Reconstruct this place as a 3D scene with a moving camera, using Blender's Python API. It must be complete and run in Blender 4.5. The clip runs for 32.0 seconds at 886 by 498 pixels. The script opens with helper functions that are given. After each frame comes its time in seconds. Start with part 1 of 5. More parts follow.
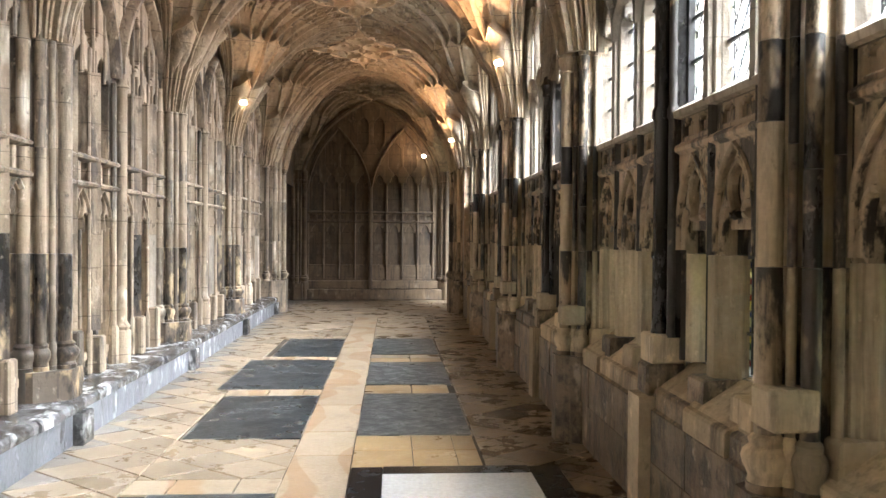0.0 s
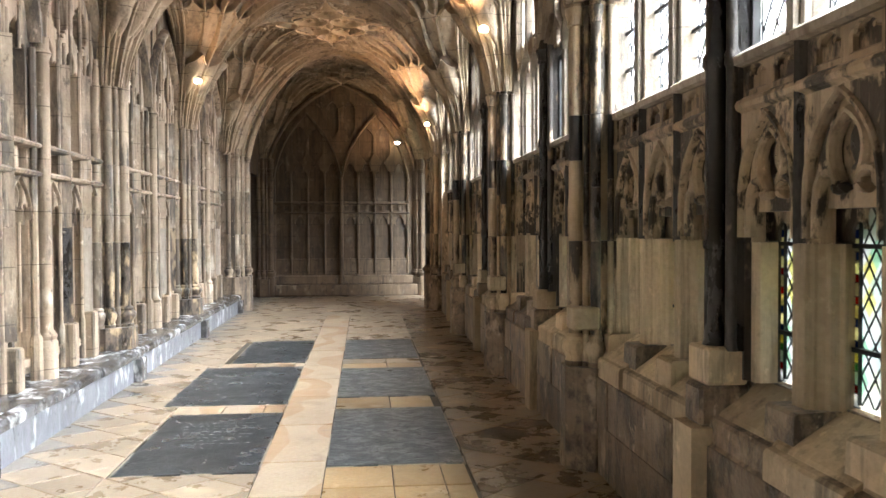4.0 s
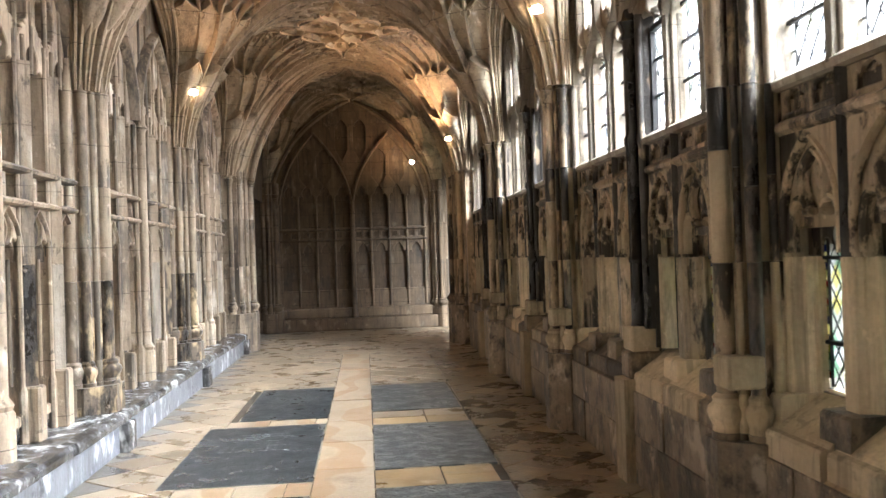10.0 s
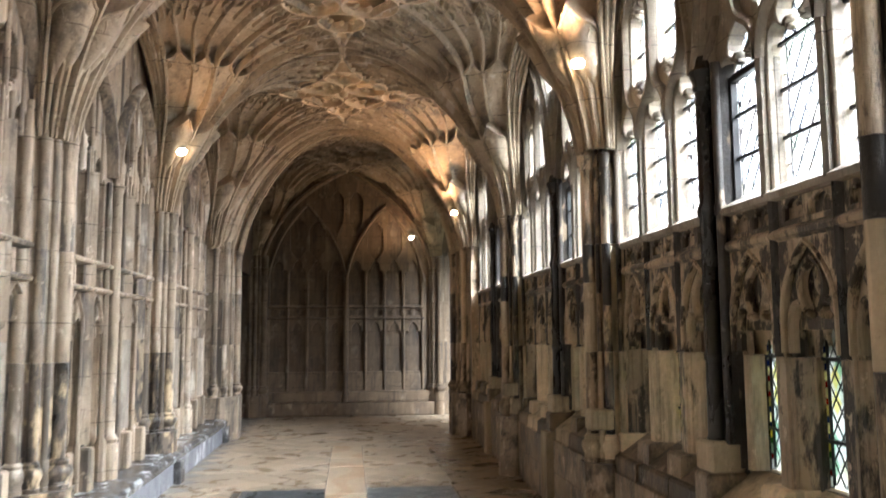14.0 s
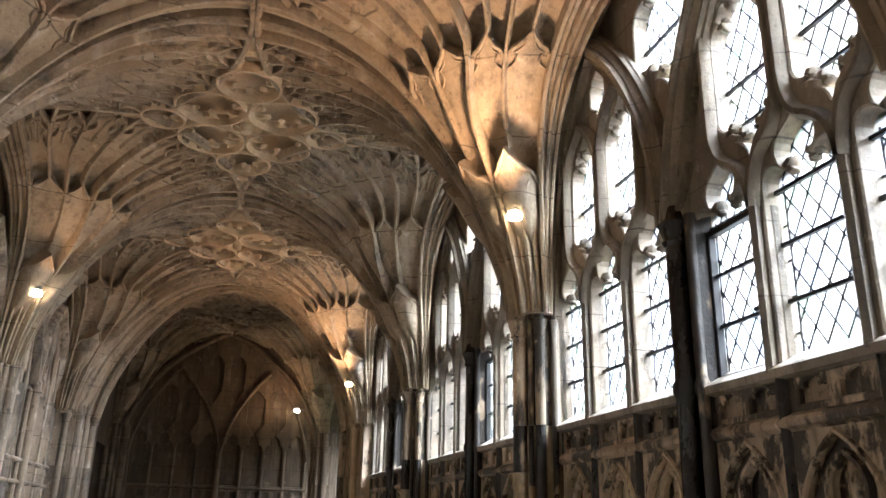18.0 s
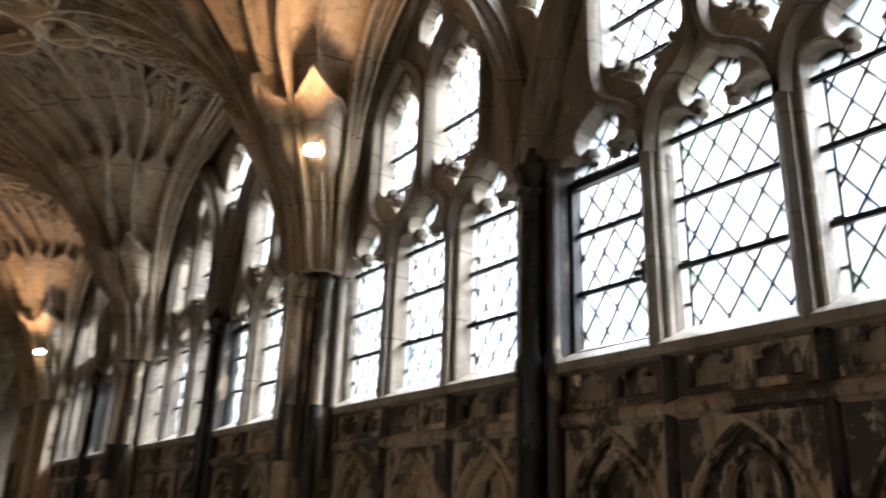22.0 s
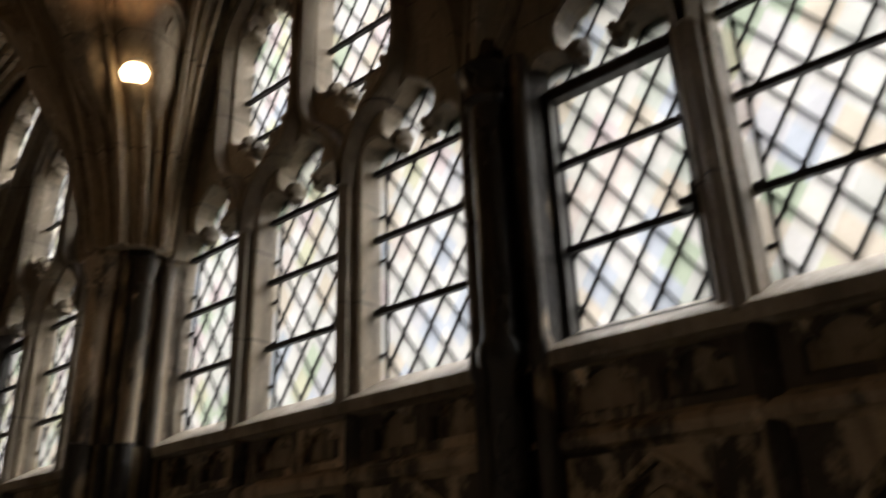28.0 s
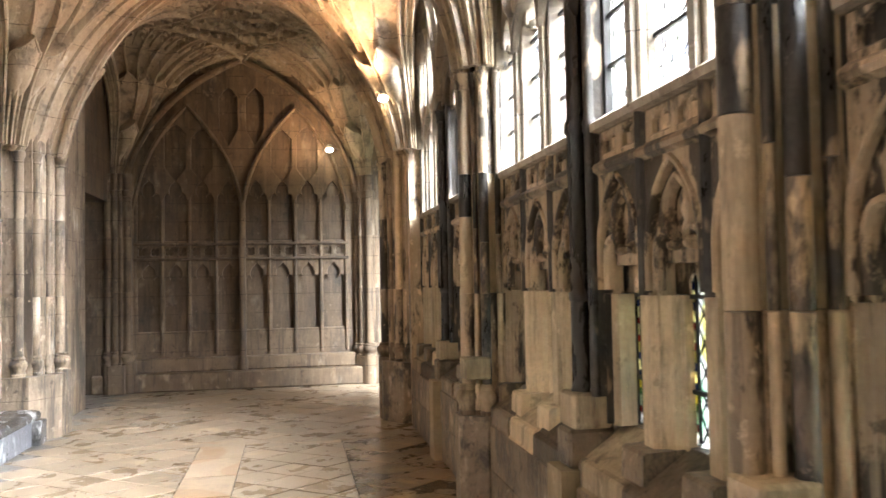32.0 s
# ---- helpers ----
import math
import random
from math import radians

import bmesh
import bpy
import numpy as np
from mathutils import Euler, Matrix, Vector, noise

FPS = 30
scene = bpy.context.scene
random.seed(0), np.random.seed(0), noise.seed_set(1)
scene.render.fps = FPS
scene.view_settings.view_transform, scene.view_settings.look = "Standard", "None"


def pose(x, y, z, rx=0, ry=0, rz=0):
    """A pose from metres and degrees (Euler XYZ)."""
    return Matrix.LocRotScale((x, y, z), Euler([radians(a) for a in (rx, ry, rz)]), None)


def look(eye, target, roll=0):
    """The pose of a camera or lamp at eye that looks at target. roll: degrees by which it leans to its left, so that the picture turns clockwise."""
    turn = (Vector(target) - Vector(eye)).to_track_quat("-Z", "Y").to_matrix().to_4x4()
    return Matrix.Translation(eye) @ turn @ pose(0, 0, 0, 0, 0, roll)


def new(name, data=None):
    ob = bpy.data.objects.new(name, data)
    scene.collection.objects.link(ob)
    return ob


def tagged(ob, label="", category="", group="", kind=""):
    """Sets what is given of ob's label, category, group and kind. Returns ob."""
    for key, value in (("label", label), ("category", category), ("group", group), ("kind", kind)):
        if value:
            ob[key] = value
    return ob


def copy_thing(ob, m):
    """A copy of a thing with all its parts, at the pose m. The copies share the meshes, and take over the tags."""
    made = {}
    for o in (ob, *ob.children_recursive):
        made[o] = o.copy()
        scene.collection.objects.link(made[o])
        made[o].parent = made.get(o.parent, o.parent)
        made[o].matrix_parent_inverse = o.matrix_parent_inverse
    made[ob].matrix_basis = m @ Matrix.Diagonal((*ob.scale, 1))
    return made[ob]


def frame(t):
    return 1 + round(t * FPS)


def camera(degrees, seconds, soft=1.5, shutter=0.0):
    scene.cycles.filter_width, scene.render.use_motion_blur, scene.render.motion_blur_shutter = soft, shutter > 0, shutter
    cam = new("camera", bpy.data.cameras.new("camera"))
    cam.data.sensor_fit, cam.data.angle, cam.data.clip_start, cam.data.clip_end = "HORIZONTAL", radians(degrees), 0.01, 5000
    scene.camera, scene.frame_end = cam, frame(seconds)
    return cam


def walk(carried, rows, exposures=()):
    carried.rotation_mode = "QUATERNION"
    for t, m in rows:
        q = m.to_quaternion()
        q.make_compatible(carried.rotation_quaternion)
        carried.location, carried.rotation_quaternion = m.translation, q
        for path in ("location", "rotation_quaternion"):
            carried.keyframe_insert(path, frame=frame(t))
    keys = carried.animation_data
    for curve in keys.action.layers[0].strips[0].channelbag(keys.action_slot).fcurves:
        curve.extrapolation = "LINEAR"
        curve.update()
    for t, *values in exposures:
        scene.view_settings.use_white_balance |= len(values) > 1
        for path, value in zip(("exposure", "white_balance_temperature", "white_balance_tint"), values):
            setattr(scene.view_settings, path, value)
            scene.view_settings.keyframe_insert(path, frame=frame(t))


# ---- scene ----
cam = camera(57.83, 32.0, shutter=0.9)
METRES, EYE, TILT, LEAN, TURN = 7.656, 1.513, 0.424, -0.222, -3.621
ROWS = [
    (0.0, 0.0, 0.0, 0.0, 0.0, -1.24, -0.17),
    (0.5, -0.0021, 0.0156, -0.0004, -0.15, -1.44, 0.17),
    (1.0, -0.0029, 0.0318, -0.0025, -0.24, -1.6, 0.53),
    (1.5, -0.0025, 0.0491, -0.0033, -0.35, -1.68, 0.76),
    (2.0, -0.0015, 0.0723, -0.001, -0.6, -1.9, 0.75),
    (2.5, -0.0019, 0.0886, -0.0004, -0.83, -1.95, 0.51),
    (3.0, -0.0037, 0.1042, -0.0021, -1.21, -1.95, 0.23),
    (3.5, -0.007, 0.1206, -0.0039, -1.65, -1.88, 0.12),
    (5.5, -0.02, 0.1812, -0.0032, -3.1, -1.67, 1.44),
    (6.0, -0.0225, 0.1987, -0.0053, -3.02, -1.67, 1.65),
    (6.5, -0.0248, 0.2194, -0.0037, -2.78, -1.7, 1.64),
    (7.0, -0.0286, 0.2347, -0.0022, -2.5, -1.53, 1.49),
    (7.5, -0.033, 0.2491, -0.0026, -2.26, -1.26, 1.31),
    (8.0, -0.038, 0.263, -0.0038, -2.02, -0.86, 1.26),
    (8.5, -0.0442, 0.2796, -0.0043, -1.93, -0.39, 1.35),
    (9.0, -0.0498, 0.296, -0.0026, -1.94, -0.1, 1.62),
    (9.5, -0.0535, 0.3113, -0.0025, -1.96, 0.01, 1.9),
    (10.0, -0.0571, 0.327, -0.0047, -1.91, 0.02, 2.1),
    (10.5, -0.0602, 0.3446, -0.0063, -1.82, -0.08, 2.15),
    (11.0, -0.0625, 0.3646, -0.005, -1.63, -0.35, 1.91),
    (11.5, -0.065, 0.3805, -0.0033, -1.48, -0.43, 1.53),
    (12.0, -0.068, 0.395, -0.0042, -1.39, -0.22, 1.07),
    (12.5, -0.0716, 0.41, -0.0048, -1.41, 0.49, 0.67),
    (13.0, -0.0767, 0.4265, -0.0039, -1.59, 1.84, 0.47),
    (13.5, -0.0813, 0.4417, -0.0006, -1.9, 3.86, 0.54),
    (14.0, -0.0849, 0.4561, 0.0017, -2.9, 5.66, 0.59),
    (14.5, -0.0869, 0.4714, 0.0034, -4.91, 7.61, 0.39),
    (15.0, -0.0872, 0.4886, 0.0057, -7.0, 10.27, 0.18),
    (15.5, -0.087, 0.5053, 0.0104, -8.18, 13.47, 0.08),
    (17.5, -0.0935, 0.5634, 0.0114, -10.8, 18.18, -0.95),
    (18.0, -0.0963, 0.5792, 0.0114, -11.38, 18.29, -1.0),
    (18.5, -0.0982, 0.5957, 0.0108, -12.26, 18.13, -1.07),
    (19.0, -0.0999, 0.6107, 0.0088, -13.45, 17.8, -1.14),
    (19.5, -0.1007, 0.6282, 0.0061, -14.99, 17.35, -1.21),
    (20.0, -0.1011, 0.6448, 0.005, -16.69, 17.04, -1.19),
    (20.5, -0.1025, 0.6626, 0.007, -19.19, 17.01, -1.38),
    (21.0, -0.1034, 0.6793, 0.0081, -22.68, 17.21, -1.87),
    (21.5, -0.1054, 0.693, 0.0087, -27.3, 17.8, -2.1),
    (22.0, -0.106, 0.7094, 0.0102, -32.69, 18.83, -1.97),
    (22.5, -0.1052, 0.7229, 0.0158, -38.1, 19.94, -1.25),
    (23.0, -0.1056, 0.7344, 0.0173, -43.19, 21.17, -1.23),
    (23.5, -0.1024, 0.7464, 0.0184, -46.98, 22.5, -1.46),
    (24.0, -0.0973, 0.758, 0.0186, -49.13, 23.94, -1.36),
    (24.5, -0.0897, 0.7715, 0.0209, -50.44, 25.36, -0.72),
    (26.5, -0.0649, 0.8158, 0.0209, -53.04, 27.14, 1.28),
    (27.0, -0.0594, 0.8294, 0.0213, -52.08, 26.37, 1.51),
    (27.5, -0.0526, 0.8437, 0.0229, -49.53, 24.82, 1.59),
    (28.0, -0.0496, 0.8558, 0.0209, -45.5, 22.44, 1.79),
    (28.5, -0.0454, 0.8682, 0.0176, -39.53, 19.02, 1.93),
    (29.0, -0.0409, 0.8813, 0.0143, -32.19, 14.61, 2.36),
    (29.5, -0.0366, 0.8936, 0.0102, -24.42, 10.33, 2.39),
    (30.0, -0.0353, 0.9033, 0.006, -17.98, 6.64, 2.21),
    (30.5, -0.0339, 0.9155, 0.0015, -13.43, 4.17, 2.01),
    (31.0, -0.0341, 0.9298, -0.0036, -10.34, 2.82, 1.68),
    (31.5, -0.0356, 0.9459, -0.0072, -8.32, 2.24, 1.28),
    (32.0, -0.0371, 0.9634, -0.007, -7.05, 1.75, 1.28),
]
walk(cam, [(t, pose(-0.165, 0, EYE, TILT, LEAN, TURN) @ pose(METRES * x, METRES * y, METRES * z, 90 + pitch, roll, yaw)) for t, x, y, z, yaw, pitch, roll in ROWS],
     [(0.0, 0.6, 6150, 10), (13.0, 0.55, 6050, 10), (15.0, 0.35, 5850, 9), (18.0, 0.05, 5750, 9), (20.0, -0.05, 5850, 9), (22.0, -0.6, 5950, 10), (24.0, -1.9, 6200, 11),
      (27.0, -2.45, 7200, 13), (28.6, -2.3, 7350, 13), (29.4, -0.2, 8200, 18), (30.2, 0.86, 8900, 27), (31.0, 1.25, 7700, 16), (32.0, 1.38, 6250, 11)])
from mathutils.geometry import delaunay_2d_cdt
# ---- world, sun, daylight ----
world = bpy.data.worlds.new("sky")
scene.world = world
world.use_nodes = True
wn = world.node_tree
sky = wn.nodes.new("ShaderNodeTexSky")
sky.sky_type, sky.sun_disc = "NISHITA", False
sky.sun_elevation, sky.sun_rotation = radians(42), radians(100)
sky.air_density, sky.dust_density = 1.0, 3.0
wn.nodes["Background"].inputs[1].default_value = 0.15
wn.links.new(sky.outputs[0], wn.nodes["Background"].inputs[0])
sun_data = bpy.data.lights.new("sun", "SUN")
sun_data.energy, sun_data.angle, sun_data.color = 1.0, radians(25), (1.0, 0.97, 0.92)
sun = new("sun", sun_data)
sun.matrix_world = look((12, 6, 12), (0, 8, 1))

BAY, FIRST = 3.27, 5.98                      # bay length and one respond's y
RESPOND = [FIRST + BAY * k for k in range(-3, 4)]
XL, XR, MID = -2.77, 1.35, -0.71              # springers of the vault, and its ridge
SPRING, CROWN, RFAN = 2.84, 4.83, 2.06
GLASS_X = 1.46

DAY = 21000.0


def daylight(x, y, z, sx, sz, power, rx, rz):
    """The sky's light over the garth, as an area lamp outside the openings."""
    data = bpy.data.lights.new("sky_daylight", "AREA")
    data.shape, data.size, data.size_y, data.energy, data.color = "RECTANGLE", sx, sz, power, (0.91, 0.955, 1.0)
    lamp = new("sky_daylight", data)
    lamp.matrix_world = pose(x, y, z, rx, 0, rz)
    return lamp


daylight(4.3, 4.7, 5.6, 20.0, 4.8, DAY * 1.23, 23, 90)
next_light = daylight(5.0, 14.6, 3.6, 3.0, 2.0, 12.5, 60, 0)
next_light.matrix_world = look((5.0, 14.6, 3.6), (1.0, 18.6, 0.0))

# ---- materials ----


def nodes_of(name):
    m = bpy.data.materials.new(name)
    m.use_nodes = True
    return m, m.node_tree, m.node_tree.nodes["Principled BSDF"]


def noise_node(nt, scale, detail=6.0, stretch=(1, 1, 1), rough=0.6, own=0.0):
    """Noise over the place; own: how far the pattern differs from one piece to the next."""
    geo = nt.nodes.new("ShaderNodeNewGeometry")
    mp = nt.nodes.new("ShaderNodeMapping")
    mp.inputs["Scale"].default_value = stretch
    nt.links.new(geo.outputs["Position"], mp.inputs[0])
    n = nt.nodes.new("ShaderNodeTexNoise")
    n.inputs["Scale"].default_value, n.inputs["Detail"].default_value, n.inputs["Roughness"].default_value = scale, detail, rough
    nt.links.new(mp.outputs[0], n.inputs[0])
    if own:
        n.noise_dimensions = "4D"
        info = nt.nodes.new("ShaderNodeObjectInfo")
        nt.links.new(ramp(nt, info.outputs["Random"], 0, 1, 0, own), n.inputs["W"])
    return n


def ramp(nt, src, lo, hi, a=0.0, b=1.0):
    r = nt.nodes.new("ShaderNodeMapRange")
    r.inputs[1].default_value, r.inputs[2].default_value = lo, hi
    r.inputs[3].default_value, r.inputs[4].default_value = a, b
    nt.links.new(src, r.inputs[0])
    return r.outputs[0]


def mixed(nt, fac, a, b, mode="MIX"):
    m = nt.nodes.new("ShaderNodeMix")
    m.data_type, m.blend_type = "RGBA", mode
    for sock, v in ((m.inputs[0], fac), (m.inputs[6], a), (m.inputs[7], b)):
        if isinstance(v, (int, float)):
            sock.default_value = v
        elif isinstance(v, tuple):
            sock.default_value = (*v, 1)
        else:
            nt.links.new(v, sock)
    return m.outputs[2]


def mid_of(nt):
    return noise_node(nt, 5, 3).outputs[0]


def stone(name, a, b, soot=(0.03, 0.028, 0.025), soot_at=(0.55, 0.75), soot_amount=0.8, pale=None, pale_at=(0.6, 0.7),
          scale=2.0, stretch=(1, 1, 0.35), rough=0.8, bump=0.25, vary=0.25, streak=0.0, own=8.0, bands=None, spots=0.0, spot=0.75, joints=0.0):
    """Weathered stone: two tones, streaks of soot, pale repairs, grain and per-piece variation."""
    m, nt, bs = nodes_of(name)
    big = noise_node(nt, scale, 4, (1, 1, 1))
    fine = noise_node(nt, 38, 5)
    col = mixed(nt, ramp(nt, big.outputs[0], 0.35, 0.65), a, b)
    col = mixed(nt, ramp(nt, fine.outputs[0], 0.3, 0.7, 0.0, 0.45), col, (a[0] * 0.55, a[1] * 0.52, a[2] * 0.5))
    if pale:
        pn = noise_node(nt, scale * 1.7, 3, (1, 1, 0.5), own=own)
        col = mixed(nt, ramp(nt, pn.outputs[0], *pale_at), col, pale)
    if bands:                                # curved stains along the bedding of the stone
        wv = nt.nodes.new("ShaderNodeTexWave")
        wv.inputs["Scale"].default_value, wv.inputs["Distortion"].default_value, wv.inputs["Detail"].default_value, wv.inputs["Detail Scale"].default_value = 0.55, 9.0, 2.0, 1.2
        nt.links.new(nt.nodes.new("ShaderNodeNewGeometry").outputs["Position"], wv.inputs[0])
        col = mixed(nt, ramp(nt, wv.outputs["Fac"], 0.70, 0.80, 0, 0.8), col, bands)
    sn = noise_node(nt, scale * 1.6, 7, stretch, 0.7, own)
    col = mixed(nt, ramp(nt, sn.outputs[0], soot_at[0], soot_at[1], 0, soot_amount), col, soot)
    if streak:                               # thin runs of grime and of lime down the face
        tn = noise_node(nt, 16, 4, (1, 1, 0.07), 0.65, own)
        col = mixed(nt, ramp(nt, tn.outputs[0], 0.53, 0.64, 0, streak), col, soot)
        col = mixed(nt, ramp(nt, tn.outputs[0], 0.42, 0.34, 0, streak * 0.6), col, tuple(min(1.0, c * 1.45) for c in a))
    if spots:                                # flaked spots, lime and dark
        fl = noise_node(nt, spots, 6, (1, 1, 0.7), 0.7, own)
        col = mixed(nt, ramp(nt, fl.outputs[0], 0.60, 0.66, 0, spot), col, tuple(min(1.0, c * 1.35 + 0.05) for c in a))
        col = mixed(nt, ramp(nt, fl.outputs[0], 0.40, 0.34, 0, spot), col, tuple(c * 0.22 for c in b))
    if joints:                               # level bed joints of the masonry
        sep = nt.nodes.new("ShaderNodeSeparateXYZ")
        nt.links.new(nt.nodes.new("ShaderNodeNewGeometry").outputs["Position"], sep.inputs[0])
        line = sep.outputs[2]
        for op, v in (("DIVIDE", joints), ("FRACT", 0.0), ("LESS_THAN", 0.007 / joints)):
            mt = nt.nodes.new("ShaderNodeMath")
            mt.operation = op
            nt.links.new(line, mt.inputs[0])
            mt.inputs[1].default_value = v
            line = mt.outputs[0]
        worn = nt.nodes.new("ShaderNodeMath")
        worn.operation = "MULTIPLY"
        nt.links.new(line, worn.inputs[0])
        nt.links.new(ramp(nt, mid_of(nt), 0.40, 0.55, 0.15, 0.8), worn.inputs[1])
        col = mixed(nt, worn.outputs[0], col, tuple(c * 0.25 for c in b))
    info = nt.nodes.new("ShaderNodeObjectInfo")
    hsv = nt.nodes.new("ShaderNodeHueSaturation")
    nt.links.new(ramp(nt, info.outputs["Random"], 0, 1, 1 - vary, 1 + vary), hsv.inputs["Value"])
    nt.links.new(col, hsv.inputs["Color"])
    nt.links.new(hsv.outputs[0], bs.inputs["Base Color"])
    nt.links.new(ramp(nt, sn.outputs[0], 0.4, 0.75, rough, rough - 0.28), bs.inputs["Roughness"])
    mid = noise_node(nt, 9, 6)
    bp = nt.nodes.new("ShaderNodeBump")
    bp.inputs["Strength"].default_value, bp.inputs["Distance"].default_value = bump, 0.02
    add = nt.nodes.new("ShaderNodeMath")
    nt.links.new(mid.outputs[0], add.inputs[0])
    nt.links.new(fine.outputs[0], add.inputs[1])
    nt.links.new(add.outputs[0], bp.inputs["Height"])
    nt.links.new(bp.outputs[0], bs.inputs["Normal"])
    return m


def plain(name, col, rough=0.5, metal=0.0, emit=None, power=0.0):
    m, nt, bs = nodes_of(name)
    n = noise_node(nt, 25, 4)
    nt.links.new(mixed(nt, ramp(nt, n.outputs[0], 0.3, 0.7, 0, 0.4), col, tuple(c * 0.6 for c in col)), bs.inputs["Base Color"])
    bs.inputs["Roughness"].default_value, bs.inputs["Metallic"].default_value = rough, metal
    if emit:
        bs.inputs["Emission Color"].default_value, bs.inputs["Emission Strength"].default_value = (*emit, 1), power
    return m


def glass(name, tints, clear=0.03, dim=0.30, islands=False):
    """Leaded quarries: old obscured glass that scatters the daylight, with a weak gloss; the tint differs from pane to pane."""
    m, nt, bs = nodes_of(name)
    nt.nodes.remove(bs)
    out = nt.nodes["Material Output"]
    if islands:
        src = nt.nodes.new("ShaderNodeNewGeometry").outputs["Random Per Island"]
    else:
        src = nt.nodes.new("ShaderNodeObjectInfo").outputs["Random"]
    cr = nt.nodes.new("ShaderNodeValToRGB")
    cr.color_ramp.interpolation = "CONSTANT"
    el = cr.color_ramp.elements
    for i, c in enumerate(tints):
        e = el[i] if i < 2 else el.new(i / len(tints))
        e.position, e.color = i / len(tints), (*c, 1)
    nt.links.new(src, cr.inputs[0])
    n = noise_node(nt, 14, 3)
    col = mixed(nt, ramp(nt, n.outputs[0], 0.35, 0.7, 0, 0.35), cr.outputs[0], tuple(0.55 for _ in range(3)), "MULTIPLY")
    old = noise_node(nt, 2.2, 3)             # grime that drifts across several panes
    col = mixed(nt, ramp(nt, old.outputs[0], 0.45, 0.65, 0, 0.5), col, (0.70, 0.70, 0.64), "MULTIPLY")
    tr = nt.nodes.new("ShaderNodeBsdfTransparent")
    nt.links.new(col, tr.inputs[0])
    gl = nt.nodes.new("ShaderNodeBsdfGlossy")
    gl.inputs["Roughness"].default_value = 0.08
    tl = nt.nodes.new("ShaderNodeBsdfTranslucent")
    nt.links.new(mixed(nt, 1.0, col, (dim, dim, dim), "MULTIPLY"), tl.inputs[0])
    fr = nt.nodes.new("ShaderNodeFresnel")
    mx = nt.nodes.new("ShaderNodeMixShader")
    mx.inputs[0].default_value = 1 - clear
    nt.links.new(tr.outputs[0], mx.inputs[1])
    nt.links.new(tl.outputs[0], mx.inputs[2])
    m2 = nt.nodes.new("ShaderNodeMixShader")
    nt.links.new(fr.outputs[0], m2.inputs[0])
    nt.links.new(mx.outputs[0], m2.inputs[1])
    nt.links.new(gl.outputs[0], m2.inputs[2])
    nt.links.new(m2.outputs[0], out.inputs[0])
    return m


STONE_L = stone("pale_limestone", (0.42, 0.327, 0.23), (0.265, 0.198, 0.132), soot=(0.06, 0.05, 0.04), soot_at=(0.49, 0.60), soot_amount=0.85, pale=(0.60, 0.52, 0.41), scale=2.0, stretch=(1, 1, 0.25), streak=0.7, spots=11.0, joints=0.41)
STONE_VAULT = stone("vault_limestone", (0.47, 0.365, 0.245), (0.335, 0.255, 0.165), soot_at=(0.52, 0.66), soot_amount=0.7, pale=(0.52, 0.44, 0.34), scale=2.2, stretch=(1, 1, 1), vary=0.0, bump=0.5, spots=13.0, spot=0.55, streak=0.25, joints=0.36)
# ochre stone, brightened to carry some of the lamplight on the crown
STONE_CROWN = stone("ochre_lamplit_crown_stone", (0.78, 0.60, 0.39), (0.62, 0.465, 0.295), soot_at=(0.60, 0.8), soot_amount=0.5, scale=2.5, stretch=(1, 1, 1), vary=0.0, own=0.0)
STONE_R = stone("sooty_limestone", (0.55, 0.43, 0.295), (0.38, 0.29, 0.195), soot=(0.02, 0.017, 0.014), soot_at=(0.485, 0.54), soot_amount=0.92, pale=(0.52, 0.40, 0.25), scale=2.4, stretch=(1, 1, 0.3), rough=0.5, vary=0.35, streak=0.55, spots=12.0)
STONE_SOOT = stone("soot_blackened_limestone", (0.17, 0.13, 0.095), (0.095, 0.075, 0.055), soot=(0.014, 0.012, 0.011), soot_at=(0.47, 0.55), soot_amount=0.9, pale=(0.44, 0.33, 0.20), pale_at=(0.50, 0.56), scale=3.2, stretch=(1, 1, 0.35), rough=0.42, vary=0.4, streak=0.5, spots=14.0)
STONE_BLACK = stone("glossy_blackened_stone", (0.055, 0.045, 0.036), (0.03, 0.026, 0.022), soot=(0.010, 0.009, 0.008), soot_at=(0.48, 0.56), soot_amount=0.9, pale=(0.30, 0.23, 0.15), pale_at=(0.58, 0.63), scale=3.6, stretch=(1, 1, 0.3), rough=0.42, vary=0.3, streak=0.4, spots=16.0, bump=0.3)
STONE_HEAD = stone("tan_carved_limestone", (0.62, 0.49, 0.335), (0.46, 0.36, 0.245), soot=(0.022, 0.018, 0.015), soot_at=(0.50, 0.54), soot_amount=0.93, pale=(0.56, 0.44, 0.29), scale=2.6, stretch=(1, 1, 0.45), rough=0.55, vary=0.2, streak=0.4, spots=12.0, spot=0.6)
# grime on shafts and sills; also painted shade behind the left tracery
STONE_DARK = stone("grimy_and_recess_shade_limestone", (0.20, 0.155, 0.11), (0.11, 0.085, 0.06), soot=(0.03, 0.025, 0.02), soot_at=(0.48, 0.62), soot_amount=0.85, pale=(0.42, 0.35, 0.27), pale_at=(0.6, 0.68), scale=2.4, stretch=(1, 1, 0.3), rough=0.55, vary=0.4, streak=0.6, spots=12.0)
# fresh repair stone; on the window sills its paleness stands for daylight
STONE_PALE = stone("fresh_and_daylit_limestone", (0.52, 0.45, 0.36), (0.40, 0.34, 0.265), soot=(0.14, 0.11, 0.085), soot_at=(0.50, 0.62), soot_amount=0.7, scale=2.0, stretch=(1, 1, 0.2), bump=0.2, vary=0.3, streak=0.5, spots=9.0, spot=0.5)
